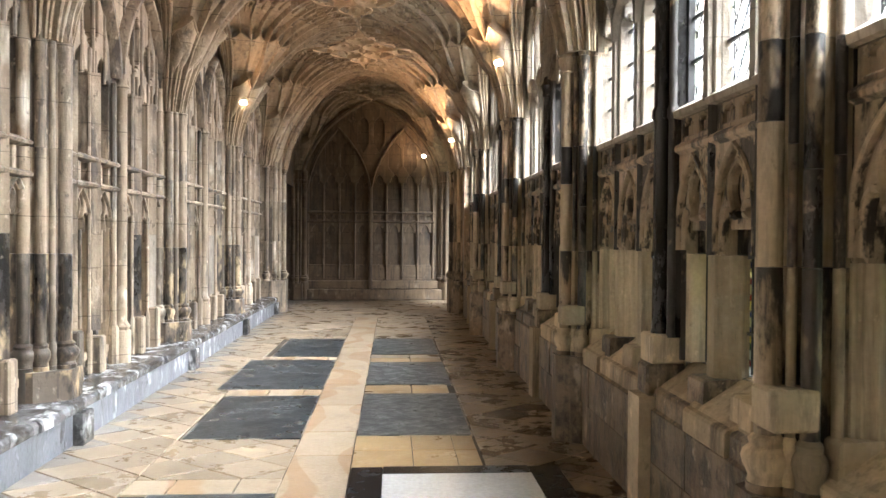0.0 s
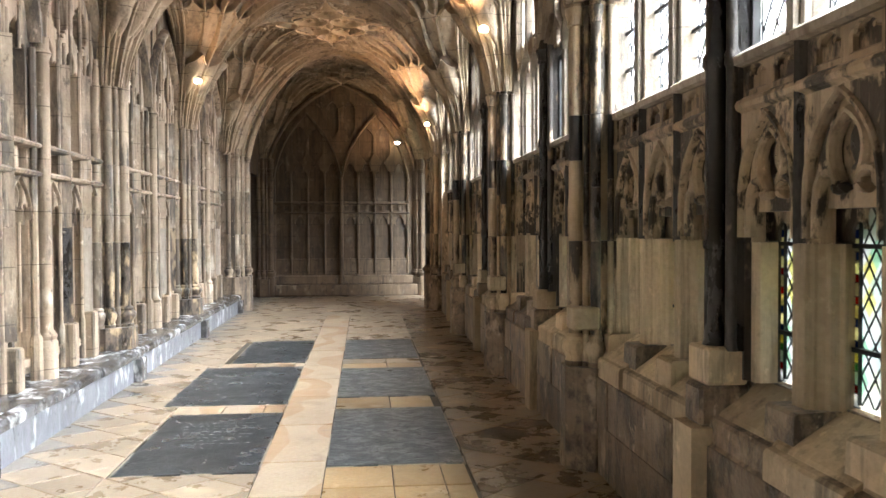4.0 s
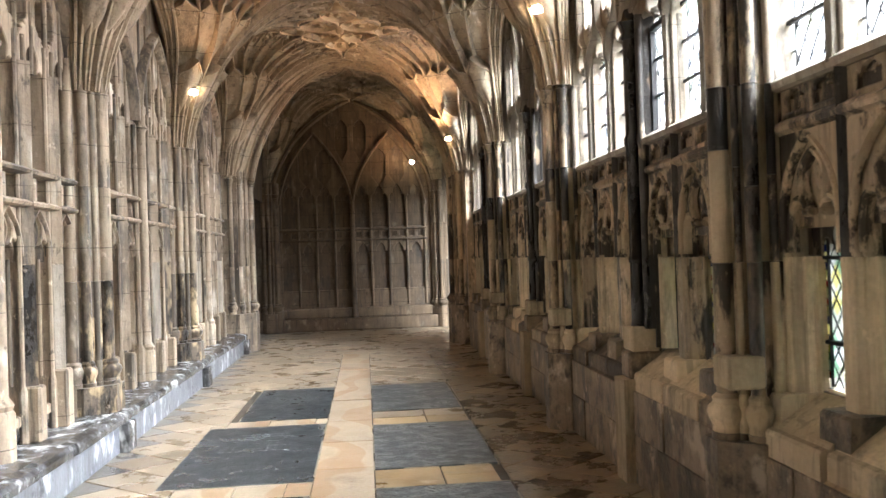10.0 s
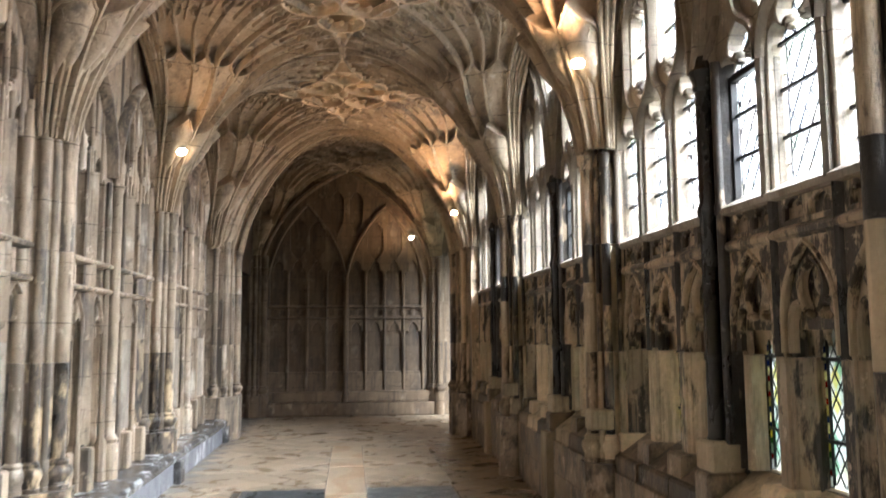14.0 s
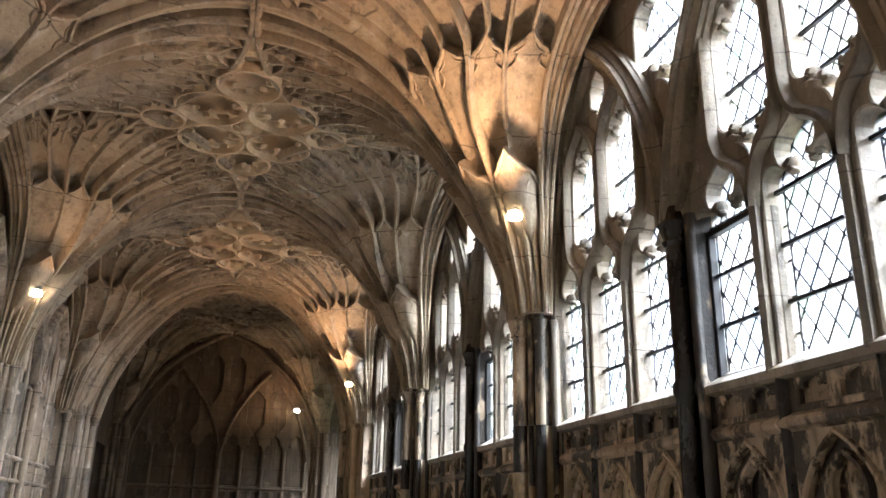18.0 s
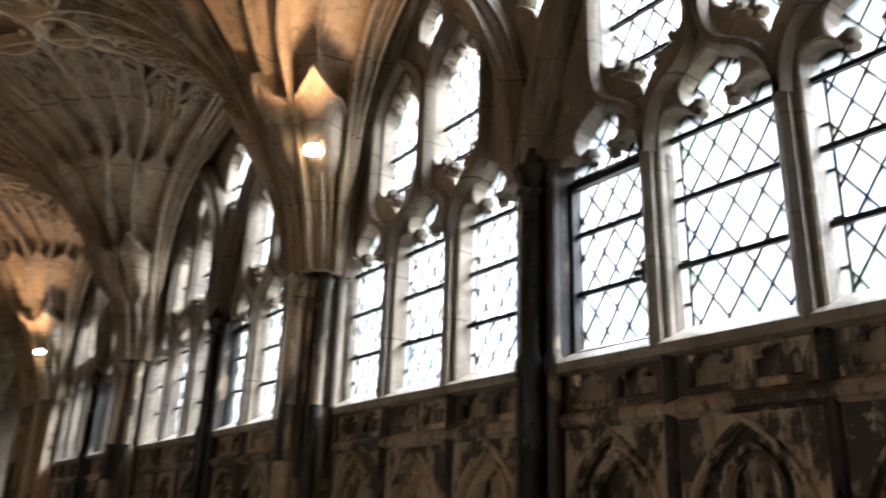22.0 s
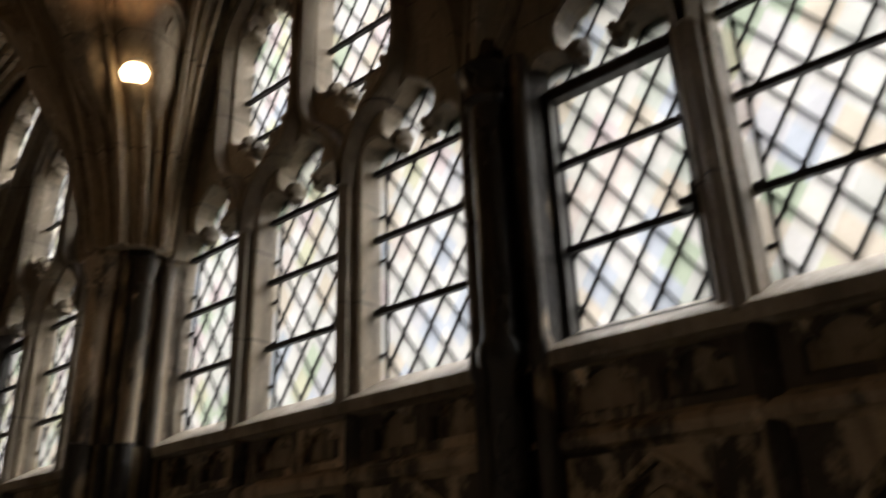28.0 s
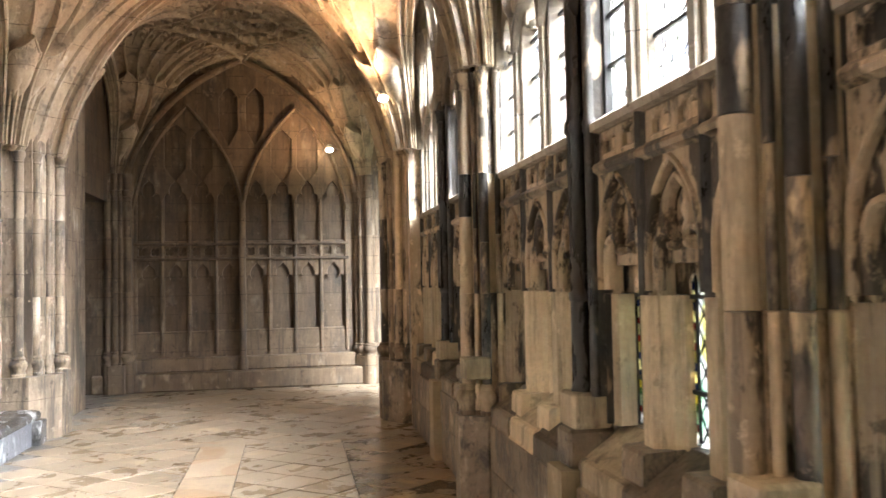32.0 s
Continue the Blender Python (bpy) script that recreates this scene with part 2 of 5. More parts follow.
STONE_NEW = stone("repaired_limestone", (0.67, 0.545, 0.37), (0.49, 0.395, 0.265), soot=(0.08, 0.065, 0.05), soot_at=(0.54, 0.66), soot_amount=0.75, scale=2.6, stretch=(1, 1, 0.2), bump=0.2, vary=0.38, streak=0.4, spots=9.0, spot=0.4)
STONE_BASE = stone("plinth_limestone", (0.38, 0.295, 0.205), (0.20, 0.153, 0.106), soot=(0.035, 0.03, 0.025), soot_at=(0.47, 0.58), soot_amount=0.85, pale=(0.52, 0.42, 0.31), pale_at=(0.58, 0.64), scale=3.4, stretch=(1, 1, 0.7), rough=0.5, vary=0.3, spots=11.0, streak=0.35, bump=0.4)
# darker than the other limestone, to paint in the backlit shade of the tracery
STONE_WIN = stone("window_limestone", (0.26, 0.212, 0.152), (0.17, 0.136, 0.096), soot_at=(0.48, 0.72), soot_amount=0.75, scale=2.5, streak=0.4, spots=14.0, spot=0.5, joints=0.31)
MARBLE = stone("dark_marble", (0.024, 0.022, 0.02), (0.014, 0.013, 0.012), soot_at=(0.6, 0.8), soot_amount=0.4, pale=(0.10, 0.085, 0.065), pale_at=(0.66, 0.74), rough=0.33, bump=0.05, vary=0.1)
# limestone darkened so the corner bay's dim light is partly in the colour
STONE_END = stone("dimmed_end_wall_limestone", (0.215, 0.152, 0.094), (0.135, 0.095, 0.058), soot=(0.035, 0.028, 0.022), soot_at=(0.48, 0.64), soot_amount=0.7, pale=(0.30, 0.235, 0.165), scale=2.2, stretch=(1, 1, 0.4), streak=0.45, spots=8.0, spot=0.5, joints=0.27)
# streaked stone; the blue-white tone paints in the daylight glare near the floor
RISER = stone("streaked_and_glare_bench_riser", (0.235, 0.245, 0.265), (0.135, 0.14, 0.158), soot=(0.09, 0.085, 0.08), soot_at=(0.54, 0.7), soot_amount=0.8, pale=(0.74, 0.76, 0.78), pale_at=(0.56, 0.66), scale=3.2, stretch=(1, 1, 0.3), rough=0.45, bump=0.25, streak=0.5, spots=8.0)
BENCH = stone("worn_bench_stone", (0.20, 0.195, 0.19), (0.10, 0.10, 0.105), soot_at=(0.48, 0.58), soot_amount=0.85, pale=(0.62, 0.61, 0.59), pale_at=(0.56, 0.62), scale=3.0, stretch=(1, 1, 0.8), rough=0.30, bump=0.35, spots=9.0)
FLAG = stone("sandstone_flag", (0.46, 0.365, 0.255), (0.345, 0.265, 0.175), soot=(0.17, 0.12, 0.07), soot_at=(0.48, 0.80), soot_amount=0.75, pale=(0.56, 0.45, 0.30), scale=1.3, stretch=(1, 1, 1), rough=0.40, bump=0.15, vary=0.2)
FLAG_DARK = stone("damp_brown_flag", (0.38, 0.285, 0.18), (0.22, 0.165, 0.105), soot=(0.05, 0.04, 0.03), soot_at=(0.45, 0.60), soot_amount=0.9, pale=(0.50, 0.38, 0.23), scale=1.1, stretch=(1, 1, 1), rough=0.38, bump=0.25, vary=0.2, spots=6.0, spot=0.35)
STRIP = stone("cream_paving", (0.56, 0.455, 0.325), (0.47, 0.375, 0.255), soot=(0.24, 0.15, 0.08), soot_at=(0.54, 0.66), soot_amount=0.7, scale=1.8, stretch=(1, 1, 1), rough=0.5, bump=0.12, vary=0.1, bands=(0.40, 0.26, 0.14))
SLATE = stone("dark_slate", (0.060, 0.066, 0.070), (0.040, 0.044, 0.046), soot=(0.16, 0.17, 0.165), soot_at=(0.56, 0.70), soot_amount=0.5, scale=3.0, stretch=(1, 1, 1), rough=0.42, bump=0.25, vary=0.2, spots=34.0, spot=0.5)
SLATE_WORN = stone("worn_flaking_slate", (0.100, 0.108, 0.108), (0.062, 0.067, 0.068), soot=(0.26, 0.27, 0.255), soot_at=(0.50, 0.62), soot_amount=0.7, scale=4.0, stretch=(1, 1.4, 1), rough=0.44, bump=0.6, vary=0.15, spots=26.0, spot=0.7)
FLAG_OCHRE = stone("ochre_paving", (0.52, 0.37, 0.19), (0.40, 0.265, 0.125), soot=(0.20, 0.12, 0.06), soot_at=(0.54, 0.7), soot_amount=0.6, pale=(0.58, 0.46, 0.30), scale=2.0, stretch=(1, 1, 1), rough=0.45, bump=0.15, vary=0.2)
FLAG_GREY = stone("grimy_grey_flag", (0.30, 0.265, 0.225), (0.19, 0.17, 0.15), soot=(0.09, 0.08, 0.07), soot_at=(0.50, 0.66), soot_amount=0.8, pale=(0.42, 0.34, 0.24), scale=2.0, stretch=(1, 1, 1), rough=0.42, bump=0.2, vary=0.25, spots=9.0, spot=0.5)
BLACK_MARBLE = stone("black_marble", (0.012, 0.012, 0.013), (0.02, 0.02, 0.02), soot_amount=0.2, rough=0.3, bump=0.05, vary=0.1)
WHITE_MARBLE = stone("white_marble", (0.84, 0.83, 0.79), (0.76, 0.75, 0.70), soot=(0.4, 0.37, 0.3), soot_at=(0.6, 0.8), soot_amount=0.3, rough=0.22, bump=0.03, vary=0.05)
MORTAR = stone("joint_mortar", (0.10, 0.078, 0.055), (0.06, 0.048, 0.035), scale=3, stretch=(1, 1, 1), vary=0.0)
LEAD = plain("lead_came", (0.02, 0.02, 0.022), 0.55, 0.3)
IRON = plain("black_iron", (0.012, 0.012, 0.012), 0.5, 0.4)
FRAME_MAT = plain("casement_iron", (0.015, 0.014, 0.013), 0.45, 0.3)
# near-black colour that stands in for the shade inside the doorway
DARK = plain("painted_passage_shade", (0.03, 0.025, 0.02), 0.9)
PALE_MORTAR = plain("pale_bedding_mortar", (0.42, 0.37, 0.29), 0.9)
LETTER = plain("worn_lettering", (0.20, 0.21, 0.20), 0.7)
GRASS = plain("garth_grass", (0.07, 0.085, 0.045), 0.9)
LAMP_GLOW = plain("lamp_lens", (1.0, 0.8, 0.5), 0.3, 0.0, (1.0, 0.76, 0.48), 55.0)
LAMP_BODY = plain("lamp_housing", (0.25, 0.24, 0.22), 0.4, 0.6)
TINTS = [(0.97, 0.96, 0.94), (0.86, 0.87, 0.92), (0.96, 0.94, 0.90), (0.70, 0.80, 0.66), (0.94, 0.86, 0.83), (0.97, 0.96, 0.95), (0.90, 0.82, 0.72), (0.95, 0.95, 0.93), (0.84, 0.85, 0.83), (0.74, 0.80, 0.90), (0.97, 0.95, 0.93), (0.90, 0.80, 0.82), (0.96, 0.95, 0.95), (0.84, 0.84, 0.66), (0.93, 0.92, 0.92), (0.82, 0.87, 0.82)]
QUARRY = glass("tinted_quarry", TINTS)
QUARRIES = glass("tinted_quarries", TINTS, islands=True)
STAINED = glass("stained_quarry", [(0.88, 0.96, 0.92), (0.96, 0.97, 0.84), (0.58, 0.80, 0.64), (0.95, 0.96, 0.96), (0.97, 0.92, 0.50), (0.84, 0.93, 0.90), (0.95, 0.84, 0.30), (0.94, 0.97, 0.96), (0.84, 0.92, 0.86), (0.95, 0.96, 0.92)], clear=0.26, dim=0.52, islands=True)
BORDER = glass("stained_border", [(0.97, 0.88, 0.35), (0.95, 0.96, 0.88), (0.97, 0.92, 0.55), (0.95, 0.96, 0.92), (0.97, 0.86, 0.20), (0.90, 0.95, 0.80)], clear=0.26, dim=0.5, islands=True)
BORDER_DARK = glass("ruby_and_blue_border", [(0.60, 0.03, 0.02), (0.06, 0.12, 0.45), (0.55, 0.02, 0.02), (0.04, 0.09, 0.36), (0.10, 0.30, 0.10)], clear=0.02, dim=0.30, islands=True)

# ---- mesh tools ----


class Geo:
    """Collects vertices and faces for one mesh."""

    def __init__(self):
        self.v, self.f = [], []

    def add(self, verts, faces):
        n = len(self.v)
        self.v += [tuple(p) for p in verts]
        self.f += [tuple(i + n for i in f) for f in faces]
        return self

    def box(self, x0, x1, y0, y1, z0, z1, c=0.0):
        """A box, its edges chamfered by c."""
        if c <= 0:
            vs = [(x, y, z) for z in (z0, z1) for y in (y0, y1) for x in (x0, x1)]
            return self.add(vs, [(0, 2, 3, 1), (4, 5, 7, 6), (0, 1, 5, 4), (2, 6, 7, 3), (0, 4, 6, 2), (1, 3, 7, 5)])
        bm = bmesh.new()
        bmesh.ops.create_cube(bm, size=1, matrix=Matrix.LocRotScale(((x0 + x1) / 2, (y0 + y1) / 2, (z0 + z1) / 2), None, (x1 - x0, y1 - y0, z1 - z0)))
        bmesh.ops.bevel(bm, geom=bm.edges[:], offset=c, segments=1, affect="EDGES")
        return self.take(bm)

    def take(self, bm):
        bm.verts.index_update()
        self.add([v.co[:] for v in bm.verts], [[v.index for v in f.verts] for f in bm.faces])
        bm.free()
        return self

    def mesh(self, me, m=Matrix()):
        return self.add([(m @ v.co)[:] for v in me.vertices], [p.vertices[:] for p in me.polygons])

    def prism(self, poly, z0, z1, top=None):
        """A vertical prism over a polygon (counter-clockwise) in x and y; top: another polygon for its upper end."""
        n, top = len(poly), top or poly
        vs = [(x, y, z0) for x, y in poly] + [(x, y, z1) for x, y in top]
        return self.add(vs, [tuple(range(n))[::-1], tuple(range(n, 2 * n))] + [(i, (i + 1) % n, n + (i + 1) % n, n + i) for i in range(n)])

    def run(self, prof, y0, y1):
        """A moulding with its profile in x and z, run along y."""
        n = len(prof)
        vs = [(x, y0, z) for x, z in prof] + [(x, y1, z) for x, z in prof]
        return self.add(vs, [tuple(range(n)), tuple(range(n, 2 * n))[::-1]] + [(i, n + i, n + (i + 1) % n, (i + 1) % n) for i in range(n)])

    def lathe(self, prof, cx=0.0, cy=0.0, seg=14):
        n = len(prof)
        vs = [(cx + r * math.cos(2 * math.pi * s / seg), cy + r * math.sin(2 * math.pi * s / seg), z) for s in range(seg) for r, z in prof]
        fs = [(s * n + i, ((s + 1) % seg) * n + i, ((s + 1) % seg) * n + i + 1, s * n + i + 1) for s in range(seg) for i in range(n - 1)]
        fs += [tuple(s * n for s in range(seg))[::-1], tuple(s * n + n - 1 for s in range(seg))]
        return self.add(vs, fs)

    def sweep(self, pts, normals, w, h, tip=0.4):
        """A rib along pts: w wide at its root, h proud along the normals, its tip narrower."""
        pts, normals = [Vector(p) for p in pts], [Vector(n) for n in normals]
        vs, k = [], len(pts)
        ws = w if isinstance(w, list) else [w] * k
        for i, (p, n, w) in enumerate(zip(pts, normals, ws)):
            t = (pts[min(i + 1, k - 1)] - pts[max(i - 1, 0)]).normalized()
            s = t.cross(n).normalized()
            vs += [p - s * w / 2 - n * 0.02, p - s * w / 2 + n * h * 0.35, p - s * w * tip / 2 + n * h, p + s * w * tip / 2 + n * h, p + s * w / 2 + n * h * 0.35, p + s * w / 2 - n * 0.02]
        fs = [(6 * i + j, 6 * i + (j + 1) % 6, 6 * i + 6 + (j + 1) % 6, 6 * i + 6 + j) for i in range(k - 1) for j in range(6)]
        fs += [(0, 1, 2, 3, 4, 5), tuple(6 * k - 6 + j for j in range(6))[::-1]]
        return self.add(vs, fs)

    def data(self, name, mat, smooth=False):
        me = bpy.data.meshes.new(name)
        me.from_pydata(self.v, [], self.f)
        me.materials.append(mat)
        bm = bmesh.new()
        bm.from_mesh(me)
        bmesh.ops.recalc_face_normals(bm, faces=bm.faces[:])
        bm.to_mesh(me)
        bm.free()
        if smooth:
            me.shade_smooth()
            me.set_sharp_from_angle(angle=radians(38))
        return me


def part(name, geo, material, parent=None, label="", smooth=False, m=None):
    """Links a mesh as one object, under a thing or a part."""
    ob = new(name, geo.data(name, material, smooth) if isinstance(geo, Geo) else geo)
    if parent:
        ob.parent = parent
    if m:
        ob.matrix_basis = m
    return tagged(ob, label) if label else ob


def thing(name, label, category, m=None, group="", kind=""):
    ob = new(name)
    ob.empty_display_size = 0.1
    if m:
        ob.matrix_basis = m
    return tagged(ob, label, category, group, kind)


def bez(a, b, c, n=6):
    return [tuple((1 - t) ** 2 * p + 2 * t * (1 - t) * q + t * t * r for p, q, r in zip(a, b, c)) for t in (i / n for i in range(n + 1))]


def inside(x, y, loop):
    """Whether a point lies in a polygon."""
    odd = False
    for i, (u, v) in enumerate(loop):
        p, q = loop[i - 1]
        if (v > y) != (q > y) and x < (p - u) * (y - v) / (q - v) + u:
            odd = not odd
    return odd


def grown(loop, d):
    """A counter-clockwise polygon, grown by d."""
    out = []
    for i, (x, y) in enumerate(loop):
        (ax, ay), (bx, by) = loop[i - 1], loop[(i + 1) % len(loop)]
        n1, n2 = Vector((y - ay, ax - x)).normalized(), Vector((by - y, x - bx)).normalized()
        n = n1 + n2
        n = n * (1.0 / max(0.6, n.length_squared / 2)) if n.length > 0.1 else n1
        out.append((x + n.x * d, y + n.y * d))
    return out


def plate(outer, holes, depth, bevel=0.0, name="plate"):
    """A flat plate with holes through it, in x and y, its arrises chamfered; its middle at z = 0."""
    bevel = min(bevel, 0.008)
    loops = []
    for loop in [outer] + holes:
        loop = [p for i, p in enumerate(loop) if math.dist(p, loop[i - 1]) > 1e-4]
        area = sum(loop[j - 1][0] * loop[j][1] - loop[j][0] * loop[j - 1][1] for j in range(len(loop)))
        loops.append(loop if area > 0 else loop[::-1])
    caps = [grown(loop, -bevel if i == 0 else bevel) for i, loop in enumerate(loops)]
    flat, edges = [], []
    for loop in caps:
        n = len(flat)
        flat += [Vector(p) for p in loop]
        edges += [(n + i, n + (i + 1) % len(loop)) for i in range(len(loop))]
    vs, _, tris, *_ = delaunay_2d_cdt(flat, edges, [], 0, 1e-5)
    boxes = [(min(p[0] for p in c), max(p[0] for p in c), min(p[1] for p in c), max(p[1] for p in c), c) for c in caps[1:]]
    keep = []
    for t in tris:
        x, y = sum(vs[i].x for i in t) / 3, sum(vs[i].y for i in t) / 3
        if inside(x, y, caps[0]) and not any(x0 < x < x1 and y0 < y < y1 and inside(x, y, c) for x0, x1, y0, y1, c in boxes):
            keep.append(tuple(t))
    g, h = Geo(), depth / 2
    g.add([(v.x, v.y, h) for v in vs], keep)
    g.add([(v.x, v.y, -h) for v in vs], [t[::-1] for t in keep])
    for loop, cap in zip(loops, caps):
        n = len(loop)
        g.add([(x, y, z) for ring, z in ((cap, h), (loop, h - bevel), (loop, bevel - h), (cap, -h)) for x, y in ring],
              [(r * n + i, r * n + (i + 1) % n, (r + 1) * n + (i + 1) % n, (r + 1) * n + i) for r in range(3) for i in range(n)])
    me = bpy.data.meshes.new(name)
    me.from_pydata(g.v, [], g.f)
    bm = bmesh.new()
    bm.from_mesh(me)
    bmesh.ops.remove_doubles(bm, verts=bm.verts[:], dist=2e-5)
    bmesh.ops.recalc_face_normals(bm, faces=bm.faces[:])
    bm.to_mesh(me)
    bm.free()
    return me


def head(w, s, h, ogee=0.0, cusp=0.19):
    """The cusped head of an opening, from its left springing over the apex to the right one; its centre at x = 0."""
    r = bez((w / 2, s), (w * 0.53, s + 0.42 * h), (0.37 * w, s + 0.42 * h), 5)
    r += bez((0.37 * w, s + 0.42 * h), (0.28 * w, s + 0.42 * h), (cusp * w, s + 0.29 * h), 4)[1:]
    r += bez((cusp * w, s + 0.29 * h), (0.37 * w, s + (0.62 - 0.1 * ogee) * h), (0.19 * w, s + 0.82 * h), 5)[1:]
    r += bez((0.19 * w, s + 0.82 * h), (0.08 * w, s + 0.92 * h), (0, s + h), 4)[1:]
    return [(-x, y) for x, y in r] + r[::-1][1:]


def shift(loop, dx, dy=0.0):
    return [(x + dx, y + dy) for x, y in loop]


def light(c, w, z0, s, h, **kw):
    """A whole opening with a cusped head: centre, width, foot, springing and height of the head."""
    return shift([(w / 2, z0), (-w / 2, z0)] + head(w, s, h, **kw), c)


def rect(x0, x1, y0, y1):
    return [(x0, y0), (x1, y0), (x1, y1), (x0, y1)]


def foiled(cx, cy, r, n=8, bite=0.22):
    """A cusped circle."""
    out = []
    for i in range(n * 8):
        a = 2 * math.pi * i / (n * 8)
        out.append((cx + math.cos(a) * r * (1 - bite * (1 - abs(math.sin(n * a / 2))) ** 1.6), cy + math.sin(a) * r * (1 - bite * (1 - abs(math.sin(n * a / 2))) ** 1.6)))
    return out


def drop(c, w, z0, z1, belly=0.45):
    """An upright tracery light with straight sides, and ogee points with cusps at head and foot."""
    h = z1 - z0
    e = min(0.36 * h, 0.62 * w)
    r = bez((0, z0), (0.04 * w, z0 + 0.30 * e), (0.20 * w, z0 + 0.42 * e), 4)
    r += bez((0.15 * w, z0 + 0.50 * e), (0.24 * w, z0 + 0.66 * e), (0.36 * w, z0 + 0.62 * e), 4)
    r += bez((0.33 * w, z0 + 0.74 * e), (0.47 * w, z0 + 0.78 * e), (0.5 * w, z0 + e), 4)
    r += bez((0.5 * w, z1 - e), (0.47 * w, z1 - 0.74 * e), (0.33 * w, z1 - 0.70 * e), 4)
    r += bez((0.36 * w, z1 - 0.58 * e), (0.30 * w, z1 - 0.30 * e), (0.14 * w, z1 - 0.38 * e), 4)
    r += bez((0.16 * w, z1 - 0.30 * e), (0.03 * w, z1 - 0.15 * e), (0, z1), 4)
    return shift(r + [(-x, y) for x, y in r[::-1][1:-1]], c)


# plates stand in the wall's plane: their x runs along the world's y, their y up
ON_WALL = Matrix(((0, 0, 1, 0), (1, 0, 0, 0), (0, 1, 0, 0), (0, 0, 0, 1)))
ON_END = Matrix(((1, 0, 0, 0), (0, 0, -1, 0), (0, 1, 0, 0), (0, 0, 0, 1)))


def fan_z(r, r0=0.20, R=RFAN, top=CROWN):
    u = min(max((r - r0) / (R - r0), 0), 1)
    return SPRING + (top - SPRING) * (1 - (1 - u) ** 2) ** 0.66

# ---- vault ----


BEND = ((0, 0), (6, 0), (24.5, 8), (43, 13), (61.5, 14), (80, 12), (90, 12), (91, 12))


def fan(g, cx, cy, a0, R, top, side, half, r0=0.20):
    """A quarter of a fan, cut off half a bay away: three tiers of panels, each swelling out to an ogee head that stands proud
    of the hollow foot of the next tier, ribs between them, and bundles of rolls along the two edges.
    side: +1 where the angle runs from across the walk to along it, -1 the other way round."""
    k0 = R / 2.06
    q, lo_a, hi_a = math.pi / 2, radians(6.0), radians(80.0)
    heads = (r0, 0.61 * k0, 1.08 * k0, R - 0.02)
    spans = (0.0, 0.15 * k0, 0.14 * k0, 0.22 * k0)
    counts = (2, 4, 8)

    def bend(a):
        """How far the lowest ribs turn towards the middle of the walk."""
        for (p, v), (p1, v1) in zip(BEND, BEND[1:]):
            if a <= p1:
                return v + (v1 - v) * (a - p) / (p1 - p)
        return 0.0

    def fade(r, a):
        f = max(0.0, a - radians(43)) / radians(47)
        return 1 - min(max((r - (0.60 - 0.25 * f) * k0) / ((0.5 + 0.9 * f) * k0), 0), 1)

    def turn(a):
        return a0 + a if side > 0 else a0 + q - a

    def limit(a):
        return min(R - 0.005, half / max(math.sin(a), 1e-4))

    def at(r, a, d=0.0):
        e = 0.004
        low = fade(r, a)
        r, b = max(r, r0 + e), turn(a - radians(bend(math.degrees(a))) * low * low * (3 - 2 * low))
        dz = fan_z(min(r + e, R), r0, R, top) - fan_z(r - e, r0, R, top)
        n = Vector((math.cos(b) * dz, math.sin(b) * dz, -2 * e)).normalized()
        slim = 1 - 0.36 * max(0.0, 1 - (r - r0) / (1.25 * k0)) * min(max((math.degrees(a) - 45) / 45, 0), 1)
        return Vector((cx + r * math.cos(b), cy + r * math.sin(b) * slim, fan_z(r, r0, R, top))) + n * d, n

    def rib(a, lo, w0, w1, h, d=0.0, n=16, stop=9.0):
        end = min(limit(a), stop)
        if end < lo + 0.05:
            return
        rs = [lo + (end - lo) * (i / n) ** 1.3 for i in range(n + 1)]
        pts = [at(r, a, d) for r in rs]
        g.sweep([p for p, _ in pts], [m for _, m in pts], [w0 + (w1 - w0) * (r - r0) / (R - r0) for r in rs], h, 0.45)

    def ogee(x):
        return 0.5 * (x / 0.5) ** 0.75 if x < 0.5 else 0.5 + 0.5 * ((x - 0.5) / 0.5) ** 2.4

    # masonry behind it all
    vs, steps, arcs = [], 14, 20
    for i in range(steps + 1):
        for j in range(arcs + 1):
            a = q * j / arcs
            vs.append(at(r0 + (limit(a) - r0) * (i / steps) ** 1.5, a, -0.15)[0])
    g.add(vs, [(i * (arcs + 1) + j, i * (arcs + 1) + j + 1, (i + 1) * (arcs + 1) + j + 1, (i + 1) * (arcs + 1) + j) for i in range(steps) for j in range(arcs)])
    for e0, e1, n in ((0.0, lo_a, 2), (hi_a, q, 4)):
        vs = []
        for i in range(17):
            for j in range(4):
                a = e0 + (e1 - e0) * j / 3
                vs.append(at(r0 + (limit(a) - r0) * (i / 16) ** 1.4, a, -0.015)[0])
        g.add(vs, [(i * 4 + j, i * 4 + j + 1, i * 4 + j + 5, i * 4 + j + 4) for i in range(16) for j in range(3)])
        for j in range(n + 1):
            rib(e0 + (e1 - e0) * j / n, r0, 0.030, 0.062, 0.050 if j % 2 == 0 else 0.032)
    strip, toward = [], 1 if math.cos(turn(0.0)) < 0 else -1
    for i in range(17):                      # the fan's return to the wall
        r = r0 + (limit(q) - r0) * (i / 16) ** 1.4
        p = at(r, q, -0.015)[0]
        strip += [p, (cx + toward * 0.06, cy + (p.y - cy) * (1 - 0.75 * fade(r, q)), p.z)]
    g.add(strip, [(2 * i, 2 * i + 1, 2 * i + 3, 2 * i + 2) for i in range(16)])
